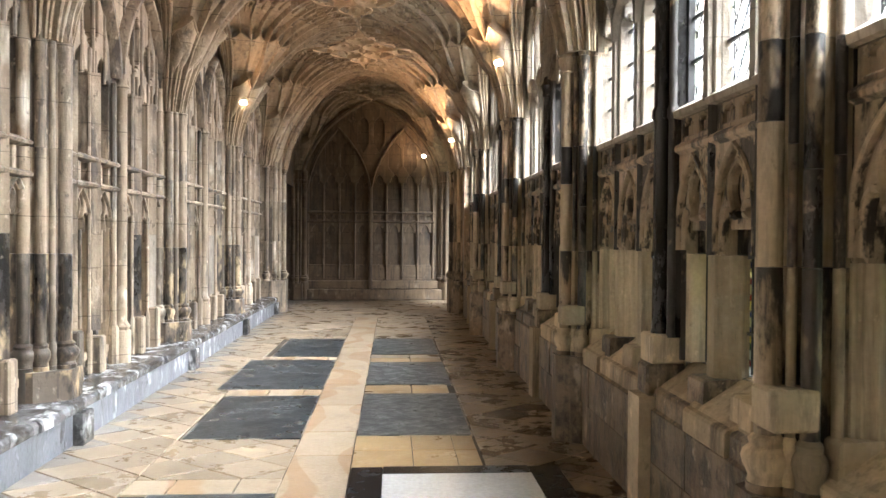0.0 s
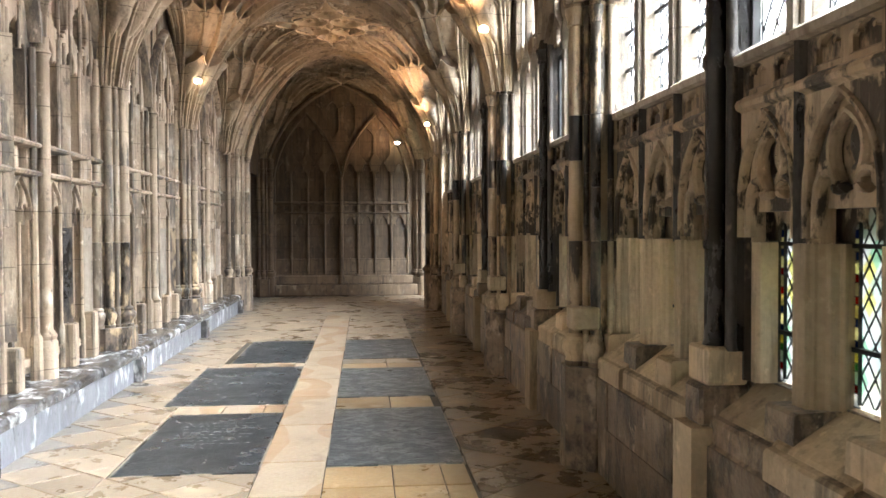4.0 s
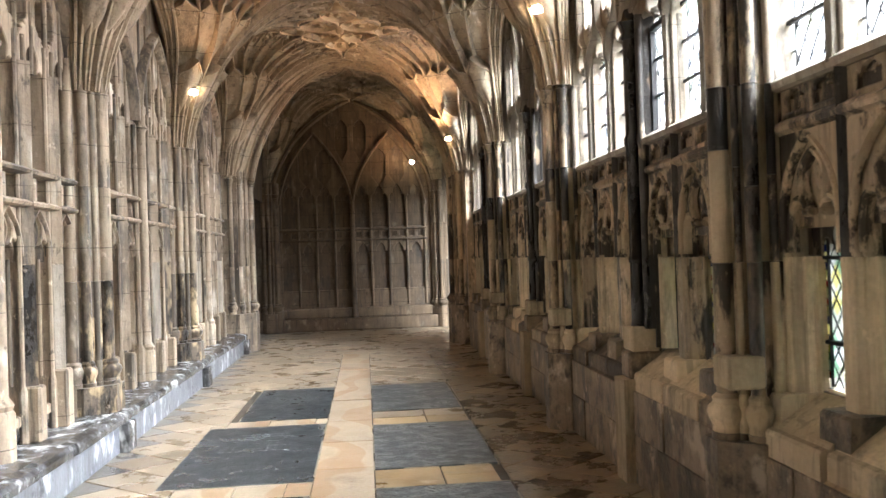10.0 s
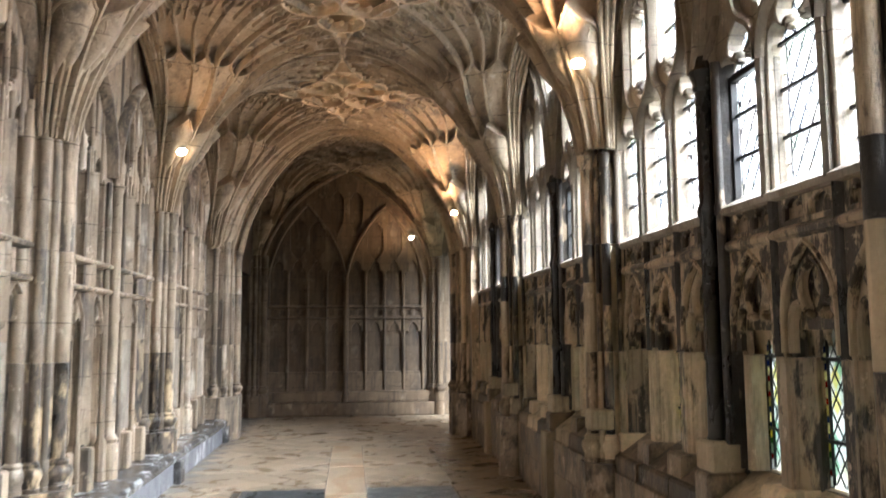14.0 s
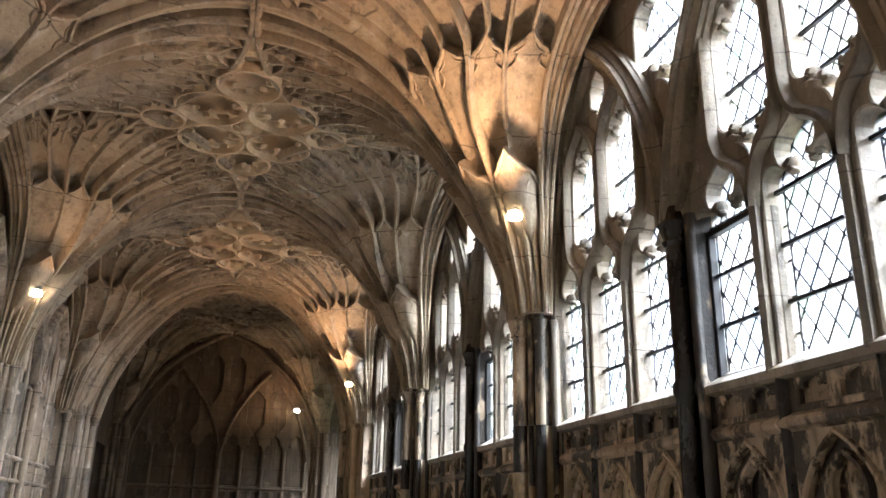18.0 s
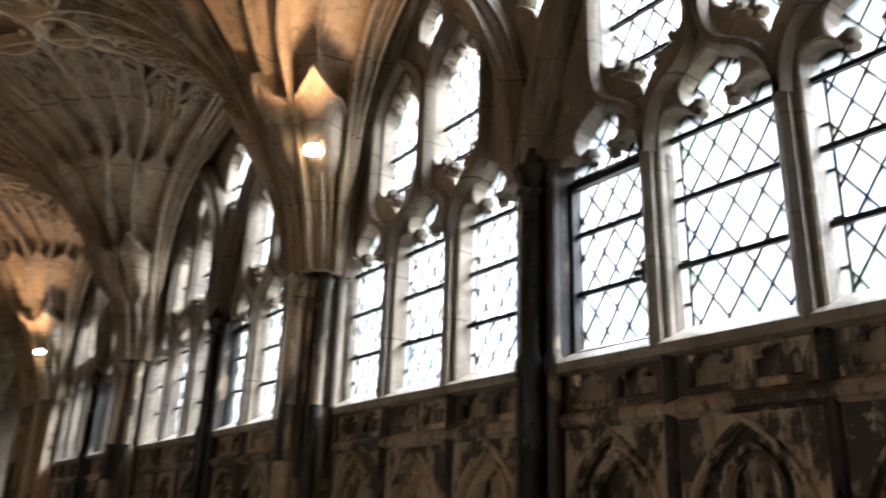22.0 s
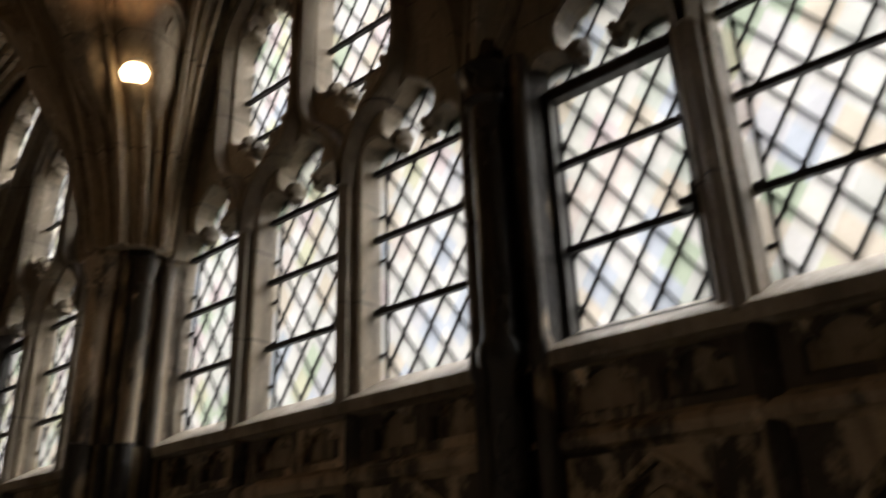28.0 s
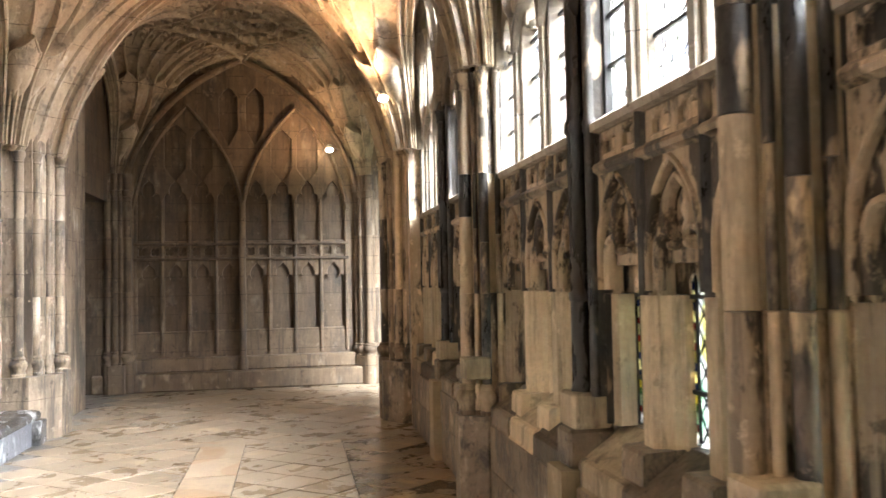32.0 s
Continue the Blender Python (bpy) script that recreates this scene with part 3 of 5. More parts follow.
    for t in range(3):
        n, lo = counts[t], heads[t] - spans[t] * 1.05
        for j in range(n):
            b0, b1 = lo_a + (hi_a - lo_a) * j / n, lo_a + (hi_a - lo_a) * (j + 1) / n
            mid = (b0 + b1) / 2
            hi = min(heads[t + 1], limit(mid) - 0.02)
            span = spans[t + 1]
            if hi < lo + 0.2:
                continue
            out, deep = (0.118, 0.030, 0.0)[t], (0.045, 0.070, 0.060)[t]
            side_drop, side_pow = (0.85, 2.2) if t == 0 else (0.55, 3)
            def proud(u):
                return 1 - side_drop * abs(u) ** side_pow

            M, N = 12, 16 if t == 0 else 9
            vs, edge = [], []
            for i in range(N + 1):
                f = i / N
                for m in range(M + 1):
                    u = -1 + 2 * m / M
                    a = mid + (b1 - b0) / 2 * u
                    end = min(hi - span * ogee(abs(u)), limit(a))
                    r = lo + (end - lo) * f
                    hollow = -deep * max(0.0, 1 - f * 1.7) ** 1.3
                    if t == 0:               # the lowest panels hang out like an acorn, rounded at the foot
                        rise = math.sin(0.5 * math.pi * min(1.0, max(0.0, f - 0.24) / 0.40)) ** 0.7
                        swell = out * rise * max(0.0, proud(min(1.0, abs(u) * (1.9 - 0.9 * rise))))
                    else:
                        swell = out * f ** 2.0 * proud(u)
                    vs.append(at(r, a, hollow + swell - 0.02 * (1 - abs(u) ** 2) * max(0.0, 1 - f * 1.4))[0])
            g.add(vs, [(i * (M + 1) + m, i * (M + 1) + m + 1, (i + 1) * (M + 1) + m + 1, (i + 1) * (M + 1) + m) for i in range(N) for m in range(M)])
            if t < 2:                        # the proud edge of the head
                rim = []
                for m in range(M + 1):
                    u = -1 + 2 * m / M
                    a = mid + (b1 - b0) / 2 * u
                    r = hi - span * ogee(abs(u))
                    rim += [at(r, a, out * proud(u))[0], at(r, a, -0.15)[0]]
                g.add(rim, [(2 * m, 2 * m + 1, 2 * m + 3, 2 * m + 2) for m in range(M)])
            pts = []
            for m in range(M + 1):
                u = -1 + 2 * m / M
                a = mid + (b1 - b0) / 2 * u
                pts.append(at(min(hi - span * ogee(abs(u)), limit(a)) - 0.008, a, out * proud(u)))
            g.sweep([p for p, _ in pts], [m for _, m in pts], (0.024, 0.03, 0.026)[t], (0.018, 0.022, 0.042)[t], 0.5)
            # cusps inside the head
            for s in (-1, 1):
                hw = (b1 - b0) / 2
                for f0, f1, u0, um, u1 in (((1.25, 0.75, 0.86, 0.30, 0.62), (0.75, 0.35, 0.62, 0.12, 0.20)) if t < 2 else ((1.75, 1.05, 0.88, 0.05, 0.72), (1.05, 0.45, 0.72, -0.05, 0.25))):
                    c = [at(min(hi - span * fr, limit(mid + s * hw * uu)), mid + s * hw * uu, out * proud(uu) - (0.004 if t < 2 else 0.0)) for fr, uu in ((f0, u0), ((f0 + f1) / 2 + 0.06, um), (f1, u1))]
                    bent = bez(*[tuple(p) for p, _ in c], 5)
                    g.sweep(bent, [c[1][1]] * 6, 0.016 if t < 2 else 0.026, 0.010 if t < 2 else 0.036)
            if t < 2:
                rib(mid, hi - 0.01, 0.028, 0.042, 0.048)
            else:                            # a slighter rib up the middle of the long panels
                rib(mid, lo + 0.5 * (hi - lo), 0.014, 0.030, 0.030, stop=hi - span * 0.55)
            if t == 2 and hi > 1.9 * k0:
                c = [at(hi - span * 0.55, mid, 0.0), at(hi - 0.005, mid, 0.0)]
                g.sweep([p for p, _ in c], [m for _, m in c], 0.02, 0.02)
    for j in range(8):                       # slim rolls that rise from the shafts and die into the lowest panels
        if j % 4:
            rib(lo_a + (hi_a - lo_a) * j / 8, r0 - 0.0, 0.036, 0.02, 0.040 if j % 2 else 0.05, n=10, stop=0.35 * k0)
    for j in range(3):
        rib(lo_a + (hi_a - lo_a) * j / 2, r0, 0.036, 0.062, 0.070)
    pts = [at(limit(q * j / 24) - 0.01, q * j / 24) for j in range(25)]
    g.sweep([p for p, _ in pts], [m for _, m in pts], 0.06, 0.055)


def vault_bay(g, crown, y0, y1, xl, xr, top):
    R, half = (xr - xl) / 2, (y1 - y0) / 2
    for cx, cy, a0, side in ((xr, y0, math.pi / 2, -1), (xr, y1, math.pi, 1), (xl, y1, 1.5 * math.pi, -1), (xl, y0, 0.0, 1)):
        fan(g, cx, cy, a0, R, top, side, half)
    q, xm, ym, s = math.pi / 2, (xl + xr) / 2, (y0 + y1) / 2, (xr - xl) / 4.25
    lim = math.asin(half / R)
    loop = []
    for cx, cy, a, b in ((xr, y0, 2 * q, 2 * q - lim), (xr, y1, 2 * q + lim, 2 * q), (xl, y1, 4 * q, 4 * q - lim), (xl, y0, lim, 0)):
        loop += [(cx + (R - 0.012) * math.cos(a + (b - a) * i / 12), cy + (R - 0.012) * math.sin(a + (b - a) * i / 12)) for i in range(13)]
    big = [(xm + i * 0.300 * s, ym + j * 0.300 * s, 0.275 * s, 8) for i in (-1, 1) for j in (-1, 1)]
    big += [(xm, ym + j * 0.76 * s, 0.235 * s, 6) for j in (-1, 1)] + [(xm + i * 0.70 * s, ym, 0.165 * s, 6) for i in (-1, 1)]
    big += [(xm, ym + j * 1.09 * s, 0.10 * s, 4) for j in (-1, 1)] + [(xm + i * 0.97 * s, ym, 0.075 * s, 4) for i in (-1, 1)]
    clear = big[:]                           # small piercings fill what is left between the roundels and the fans
    near = [(cx, cy) for cx in (xl, xr) for cy in (y0, y1)]
    while len(clear) < len(big) + 60:
        best = (0, 0, 0)
        for i in range(0, 41):
            for j in range(0, 41):
                x, y = xm + i * R / 40, ym + j * half * 0.98 / 40
                r = min([math.hypot(x - cx, y - cy) - R for cx, cy in near] + [math.hypot(x - cx, y - cy) - cr - 0.012 for cx, cy, cr, _ in clear] + [y1 - y]) - 0.026
                if 0 < x - xm < r + 0.012 or 0 < y - ym < r + 0.012:
                    r = 0
                if r > best[0]:
                    best = (r, x - xm, y - ym)
        r, dx, dy = best
        if r < 0.022:
            break
        clear += [(xm + e * dx, ym + f * dy, min(r, 0.15), 4) for e in ((-1, 1) if dx else (1,)) for f in ((-1, 1) if dy else (1,))]
    big = clear
    crown.mesh(plate(loop, [foiled(x, y, r, 8, 0.34) if r > 0.14 else foiled(x, y, r, 5, 0.3) for x, y, r, _ in big], 0.05, 0.006), Matrix.Translation((0, 0, top + 0.012)))
    for cx, cy, r, _ in big:
        if r > 0.14:                         # leaf ends on the cusps
            for i in range(8):
                a = 2 * math.pi * i / 8
                x, y = cx + math.cos(a) * r * 0.66, cy + math.sin(a) * r * 0.66
                crown.lathe([(0.0, top - 0.022), (0.020 * s, top - 0.014), (0.034 * s, top + 0.004), (0.020 * s, top + 0.022), (0.0, top + 0.026)], x, y, 7)
        r += 0.014
        ring = [(cx + r * math.cos(2 * math.pi * i / 28), cy + r * math.sin(2 * math.pi * i / 28), top - 0.008) for i in range(29)]
        crown.sweep(ring, [Vector((0, 0, -1))] * 29, min(0.030, 0.3 * r), 0.060 if r > 0.14 else 0.04)
    crown.lathe([(0.0, top - 0.10), (0.04, top - 0.09), (0.06, top - 0.05), (0.05, top)], xm, ym, 10)
    crown.box(xl - 0.5, xr + 0.4, y0, y1, top + 0.125, top + 0.24)


bay, crown = Geo(), Geo()
vault_bay(bay, crown, 0, BAY, XL, XR, CROWN)
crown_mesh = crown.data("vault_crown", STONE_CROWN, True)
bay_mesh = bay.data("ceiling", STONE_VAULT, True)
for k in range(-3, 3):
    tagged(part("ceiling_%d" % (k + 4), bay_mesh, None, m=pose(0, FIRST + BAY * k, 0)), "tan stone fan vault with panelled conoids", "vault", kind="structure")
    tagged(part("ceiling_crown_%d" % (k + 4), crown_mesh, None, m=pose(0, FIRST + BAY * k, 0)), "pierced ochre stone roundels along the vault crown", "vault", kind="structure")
CORNER_Y, END_Y, EL, ER = 16.25, 19.6, -2.45, 1.15
gc, crown = Geo(), Geo()
vault_bay(gc, crown, CORNER_Y, END_Y + 0.1, EL - 0.12, ER + 0.12, 4.85)
tagged(part("ceiling_7", gc, STONE_VAULT, smooth=True), "dim stone fan vault over the corner bay", "vault", kind="structure")
tagged(part("ceiling_crown_7", crown, STONE_VAULT, smooth=True), "pierced stone roundels over the corner bay", "vault", kind="structure")

# ---- clustered responds ----


def clustered(w, d):
    """Plan of a bundle of shafts against a wall, standing proud towards -x by d, w wide along y: its core, and each shaft's place and radius."""
    core = [(0, -w / 2), (0, w / 2), (-d * 0.30, w / 2), (-d * 0.42, w * 0.36), (-d * 0.62, w * 0.30), (-d * 0.80, w * 0.13), (-d * 0.80, -w * 0.13), (-d * 0.62, -w * 0.30), (-d * 0.42, -w * 0.36), (-d * 0.30, -w / 2)]
    if w < 0.30:                             # the window responds: three stout shafts with deep hollows between them
        core = [(0, -0.10), (0, 0.10), (-0.075, 0.10), (-0.085, 0.075), (-0.15, 0.085), (-0.16, 0.045), (-0.24, 0.035), (-0.24, -0.035), (-0.16, -0.045), (-0.15, -0.085), (-0.085, -0.075), (-0.075, -0.10)]
        return core, ((-0.275, 0, 0.046), (-0.225, 0.060, 0.017), (-0.225, -0.060, 0.017), (-0.178, 0.104, 0.032), (-0.178, -0.104, 0.032), (-0.082, 0.100, 0.020), (-0.082, -0.100, 0.020))
    return core, ((-d * 0.86, 0, 0.056), (-d * 0.72, w * 0.20, 0.024), (-d * 0.72, -w * 0.20, 0.024), (-d * 0.56, w * 0.33, 0.038), (-d * 0.56, -w * 0.33, 0.038), (-d * 0.30, w * 0.47, 0.044), (-d * 0.30, -w * 0.47, 0.044))


def place_respond(name, label, m, low, mid, high, foot, w=0.29, d=0.36, base=0.84, z1=3.1, cap=SPRING, joint=1.42, lift=2.2, proud=1.0, bell=None, ring=1.0, black=None):
    """low, high, foot: the stones of the shafts under and over the joint, and of the pedestal."""
    ob = thing(name, label, "column", m, "responds", "")
    core, shafts = clustered(w, d)
    part("core", Geo().prism(core, 0, joint), low[0], ob)
    part("core", Geo().prism(core, joint + 0.003, lift), mid[0], ob)
    part("core", Geo().prism(core, lift + 0.003, z1), high[0], ob)
    for i, (x, y, r) in enumerate(shafts):
        part("shaft_foot", Geo().lathe([(r * 1.55, 0), (r * 1.55, base - 0.172)], x, y, 12), foot[i % len(foot)], ob, smooth=True)
        part("shaft_base", Geo().lathe([(r * 1.5, base - 0.17), (r * 1.4, base - 0.15), (r * 1.8, base - 0.11), (r * 1.95, base - 0.085), (r * 1.8, base - 0.06), (r * 1.35, base - 0.04), (r * 1.45, base - 0.02), (r, base)], x, y, 12), bell or foot[i % len(foot)], ob, smooth=True)
        part("shaft", Geo().lathe([(r, base - 0.004), (r, joint - 0.003)], x, y, 12), low[i % len(low)], ob, smooth=True)
        top = lift
        if black:                            # a length of blackened stone over the renewed one
            top = joint + (0.50, 0.30, 0.42, 0.44, 0.33, 0.56, 0.38)[i % 7]
            part("shaft", Geo().lathe([(r, top + 0.001), (r, lift - 0.002)], x, y, 12), black, ob, "soot-blackened shaft stone", smooth=True)
        part("shaft", Geo().lathe([(r, joint + 0.001), (r, top - 0.002)], x, y, 12), mid[i % len(mid)], ob, smooth=True)
        part("shaft", Geo().lathe([(r, lift + 0.001), (r, cap - 0.09), (r * (1 + 0.25 * ring), cap - 0.08), (r * (1 + 0.1 * ring), cap - 0.06), (r * (1 + 0.5 * ring), cap - 0.01), (r * (1 + 0.55 * ring), cap + 0.02), (r, cap + 0.03), (r, z1)], x, y, 12), high[i % len(high)], ob, smooth=True)
    pl = Geo()
    pl.prism([(0, -w * 0.60), (-d * 0.55, -w * 0.60), (-d * proud, -w * 0.24), (-d * proud, w * 0.24), (-d * 0.55, w * 0.60), (0, w * 0.60)][::-1], 0, base - 0.20)
    part("plinth", pl, foot[0], ob)
    return ob


right_respond = place_respond("clustered_respond", "sooty clustered stone shafts rising between the windows", pose(1.42, RESPOND[1], 0),
                              (STONE_R, STONE_DARK, STONE_NEW, STONE_NEW, STONE_SOOT, STONE_R, STONE_NEW), (STONE_NEW, STONE_R, STONE_SOOT, STONE_R, STONE_SOOT, STONE_NEW, STONE_R), (STONE_R, STONE_R, STONE_SOOT, STONE_SOOT, STONE_R, STONE_R, STONE_DARK), (STONE_BASE, STONE_DARK, STONE_BASE, STONE_R), bell=STONE_NEW, black=STONE_BLACK)
part("repair_block", Geo().box(-0.330, -0.16, -0.145, 0.02, 0.87, 1.015, 0.012), STONE_NEW, right_respond, "pale replacement stone block")
for y in RESPOND[2:6]:
    copy_thing(right_respond, pose(1.42, y, 0))
left_respond = place_respond("wall_respond", "pale weathered clustered stone shafts on the wall bench", pose(-2.85, RESPOND[2], 0.33, 0, 0, 180), (STONE_SOOT, STONE_DARK, STONE_DARK, STONE_SOOT, STONE_DARK, STONE_DARK), (STONE_L, STONE_L), (STONE_L, STONE_L), (STONE_SOOT, STONE_DARK, STONE_DARK), base=0.42, z1=2.8, cap=SPRING - 0.33 + 0.02, d=0.36, w=0.42, joint=1.05, lift=1.8, proud=1.12, ring=0.3)
for y in RESPOND[3:6]:
    copy_thing(left_respond, pose(-2.85, y, 0.33, 0, 0, 180))
corner_r = place_respond("corner_pier", "tall clustered stone pier at the corner of the walk", pose(1.40, CORNER_Y + 0.05, 0), (STONE_R, STONE_NEW, STONE_L, STONE_NEW), (STONE_R, STONE_NEW, STONE_L), (STONE_R, STONE_NEW, STONE_L), (STONE_BASE, STONE_BASE), w=0.72, d=0.42)
corner_l = place_respond("corner_pier", "pale clustered stone pier carrying the transverse arch", pose(-2.78, CORNER_Y + 0.05, 0.0, 0, 0, 180), (STONE_L, STONE_L), (STONE_L, STONE_L), (STONE_L, STONE_L), (STONE_L, STONE_BASE), w=0.80, d=0.50)

# transverse arch, and the splay that leads to it from the last fans
g, splay = Geo(), Geo()
pts, nrm, vs = [], [], []
for i in range(41):
    f = -1 + i / 20
    u = 1 - abs(f)
    z = 2.83 + 1.97 * (1 - (1 - u) ** 2) ** 0.72
    pts.append((-0.64 + 1.67 * f, CORNER_Y - 0.06, z))
    nrm.append(Vector((-f, -0.3, -0.9 + 0.5 * abs(f))).normalized())
    x0 = MID + (XR - XL) / 2 * 0.97 * f
    z0 = min(fan_z((XR - XL) / 2 * (1 - 0.97 * abs(f)) + 0.05), CROWN - 0.005)
    for e in (0.0, 0.25, 0.5, 0.75, 1.0):
        k = e ** 1.4
        vs.append((x0 + (pts[-1][0] - x0) * k, RESPOND[6] - 0.02 + (pts[-1][1] + 0.10 - RESPOND[6]) * e, z0 + (z - z0) * k + 0.02))
splay.add(vs, [(5 * i + j, 5 * i + j + 1, 5 * i + 6 + j, 5 * i + 5 + j) for i in range(40) for j in range(4)])
for j in (0, 1, 2, 3):
    line = [vs[5 * i + j] for i in range(41)]
    splay.sweep(line, nrm, 0.03, 0.03, 0.5)
tagged(part("vault_splay", splay, STONE_VAULT, smooth=True), "moulded stone splay between vault and arch", "vault", kind="structure")
for o, w, h, up in ((-0.04, 0.035, 0.035, 0.02), (0.02, 0.05, 0.05, 0.0), (0.08, 0.04, 0.04, 0.015)):
    g.sweep([(x, y + o, z + up) for x, y, z in pts], nrm, w, h, 0.5)
g.box(-3.3, 1.7, CORNER_Y - 0.5, CORNER_Y + 0.1, 4.90, 5.15)
tagged(part("transverse_arch", g, STONE_VAULT, smooth=True), "moulded stone arch across the walk", "arch", kind="structure")

# ---- window wall ----
HALF = 1.53
LIGHTS = [(0.315, 0.39), (0.81, 0.42), (1.315, 0.40)]
SILL_Z = 2.215


DROPS = ((0.55, 0.39, 3.10, 3.99), (1.04, 0.37, 3.10, 3.95), (0.82, 0.19, 3.98, 4.30))


def upper_holes():
    out = []
    for s in (-1, 1):
        for c, w in LIGHTS:
            out.append(light(s * c, w, SILL_Z - 0.035, 2.88, 0.28))
        out += [drop(s * c, w, z0, z1) for c, w, z0, z1 in DROPS]
    out.append(drop(0.0, 0.66, 3.72, 4.62))
    return out


tracery = plate(rect(-BAY / 2, BAY / 2, SILL_Z - 0.06, CROWN + 0.13), upper_holes(), 0.14, 0.022, "tracery")
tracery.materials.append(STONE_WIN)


def quarry_cells(c, w, z0, z1, dw=0.102, dh=0.148):
    """Centres of the diamond panes that cover a light."""
    out = []
    for i in range(-1, int((z1 - z0) / dh * 2) + 2):
        for j in range(-int(w / dw) - 1, int(w / dw) + 2):
            x, z = c + (j + 0.5 * (i % 2)) * dw, z0 + i * dh / 2
            if abs(x - c) < w / 2 + dw * 0.3 and z < z1 + dh * 0.4:
                out.append((x, z))
    return out


def lattice(g, c, w, z0, z1, x, dw=0.102, dh=0.148, t=0.0030):
    """Lead cames along both diagonals of a light."""
    k = dh / dw
    for sgn in (1, -1):
        lo, hi = z0 - k * w, z1 + k * w
        n = int((hi - lo) / dh) + 1
        for i in range(n):
            b = lo + i * dh
            seg = []
            for u in (-w / 2, w / 2):
                seg.append((u, b + dh / 2 + sgn * k * u))
            (u0, v0), (u1, v1) = seg
            if max(v0, v1) <= z0 or min(v0, v1) >= z1:
                continue
            slope = (u1 - u0) / (v1 - v0)    # clip to the light's height
            e0, e1 = min(max(v0, z0), z1), min(max(v1, z0), z1)
            u0, v0, u1, v1 = u0 + slope * (e0 - v0), e0, u1 + slope * (e1 - v1), e1
            d = Vector((u1 - u0, v1 - v0))
            if d.length < 0.01:
                continue
            nn = Vector((-d.y, d.x)).normalized() * t
            ring = [(u0 + nn.x, v0 + nn.y), (u1 + nn.x, v1 + nn.y), (u1 - nn.x, v1 - nn.y), (u0 - nn.x, v0 - nn.y)]
            vs = [(x - 0.006, c + a, b2) for a, b2 in ring] + [(x + 0.006, c + a, b2) for a, b2 in ring]
            g.add(vs, [(0, 1, 2, 3), (7, 6, 5, 4), (0, 4, 5, 1), (1, 5, 6, 2), (2, 6, 7, 3), (3, 7, 4, 0)])


def pane_verts(dw=0.102, dh=0.148, t=0.002):
    ring = [(0, -dh / 2), (dw / 2, 0), (0, dh / 2), (-dw / 2, 0)]
    return [(-t, a, b) for a, b in ring] + [(t, a, b) for a, b in ring], [(0, 1, 2, 3), (7, 6, 5, 4), (0, 4, 5, 1), (1, 5, 6, 2), (2, 6, 7, 3), (3, 7, 4, 0)]


pane_geo = Geo()
pane_geo.add(*pane_verts())
PANE = pane_geo.data("pane", QUARRY)


def leaf_tip():
    """A carved leaf of three lobes, pointing along +y from its root."""
    g = Geo()
    for ang, reach, fat in ((0, 0.062, 0.027), (64, 0.046, 0.021), (-64, 0.046, 0.021)):
        u, v = Vector((0, math.cos(radians(ang)), math.sin(radians(ang)))), Vector((0, -math.sin(radians(ang)), math.cos(radians(ang))))
        rings = []
        for f, r in ((0.0, 0.5), (0.35, 1.0), (0.7, 0.85), (1.0, 0.12)):
            rings += [u * (reach * f) + v * (fat * r * math.cos(k * math.pi / 3)) + Vector((1.5 * fat * r * math.sin(k * math.pi / 3), 0, 0)) for k in range(6)]
        g.add(rings, [(6 * i + k, 6 * i + (k + 1) % 6, 6 * i + 6 + (k + 1) % 6, 6 * i + 6 + k) for i in range(3) for k in range(6)] + [(18, 19, 20, 21, 22, 23)])
    return g


LEAF, LEAF_R = leaf_tip().data("cusp_tip", STONE_WIN, True), leaf_tip().data("cusp_leaf", STONE_R, True)


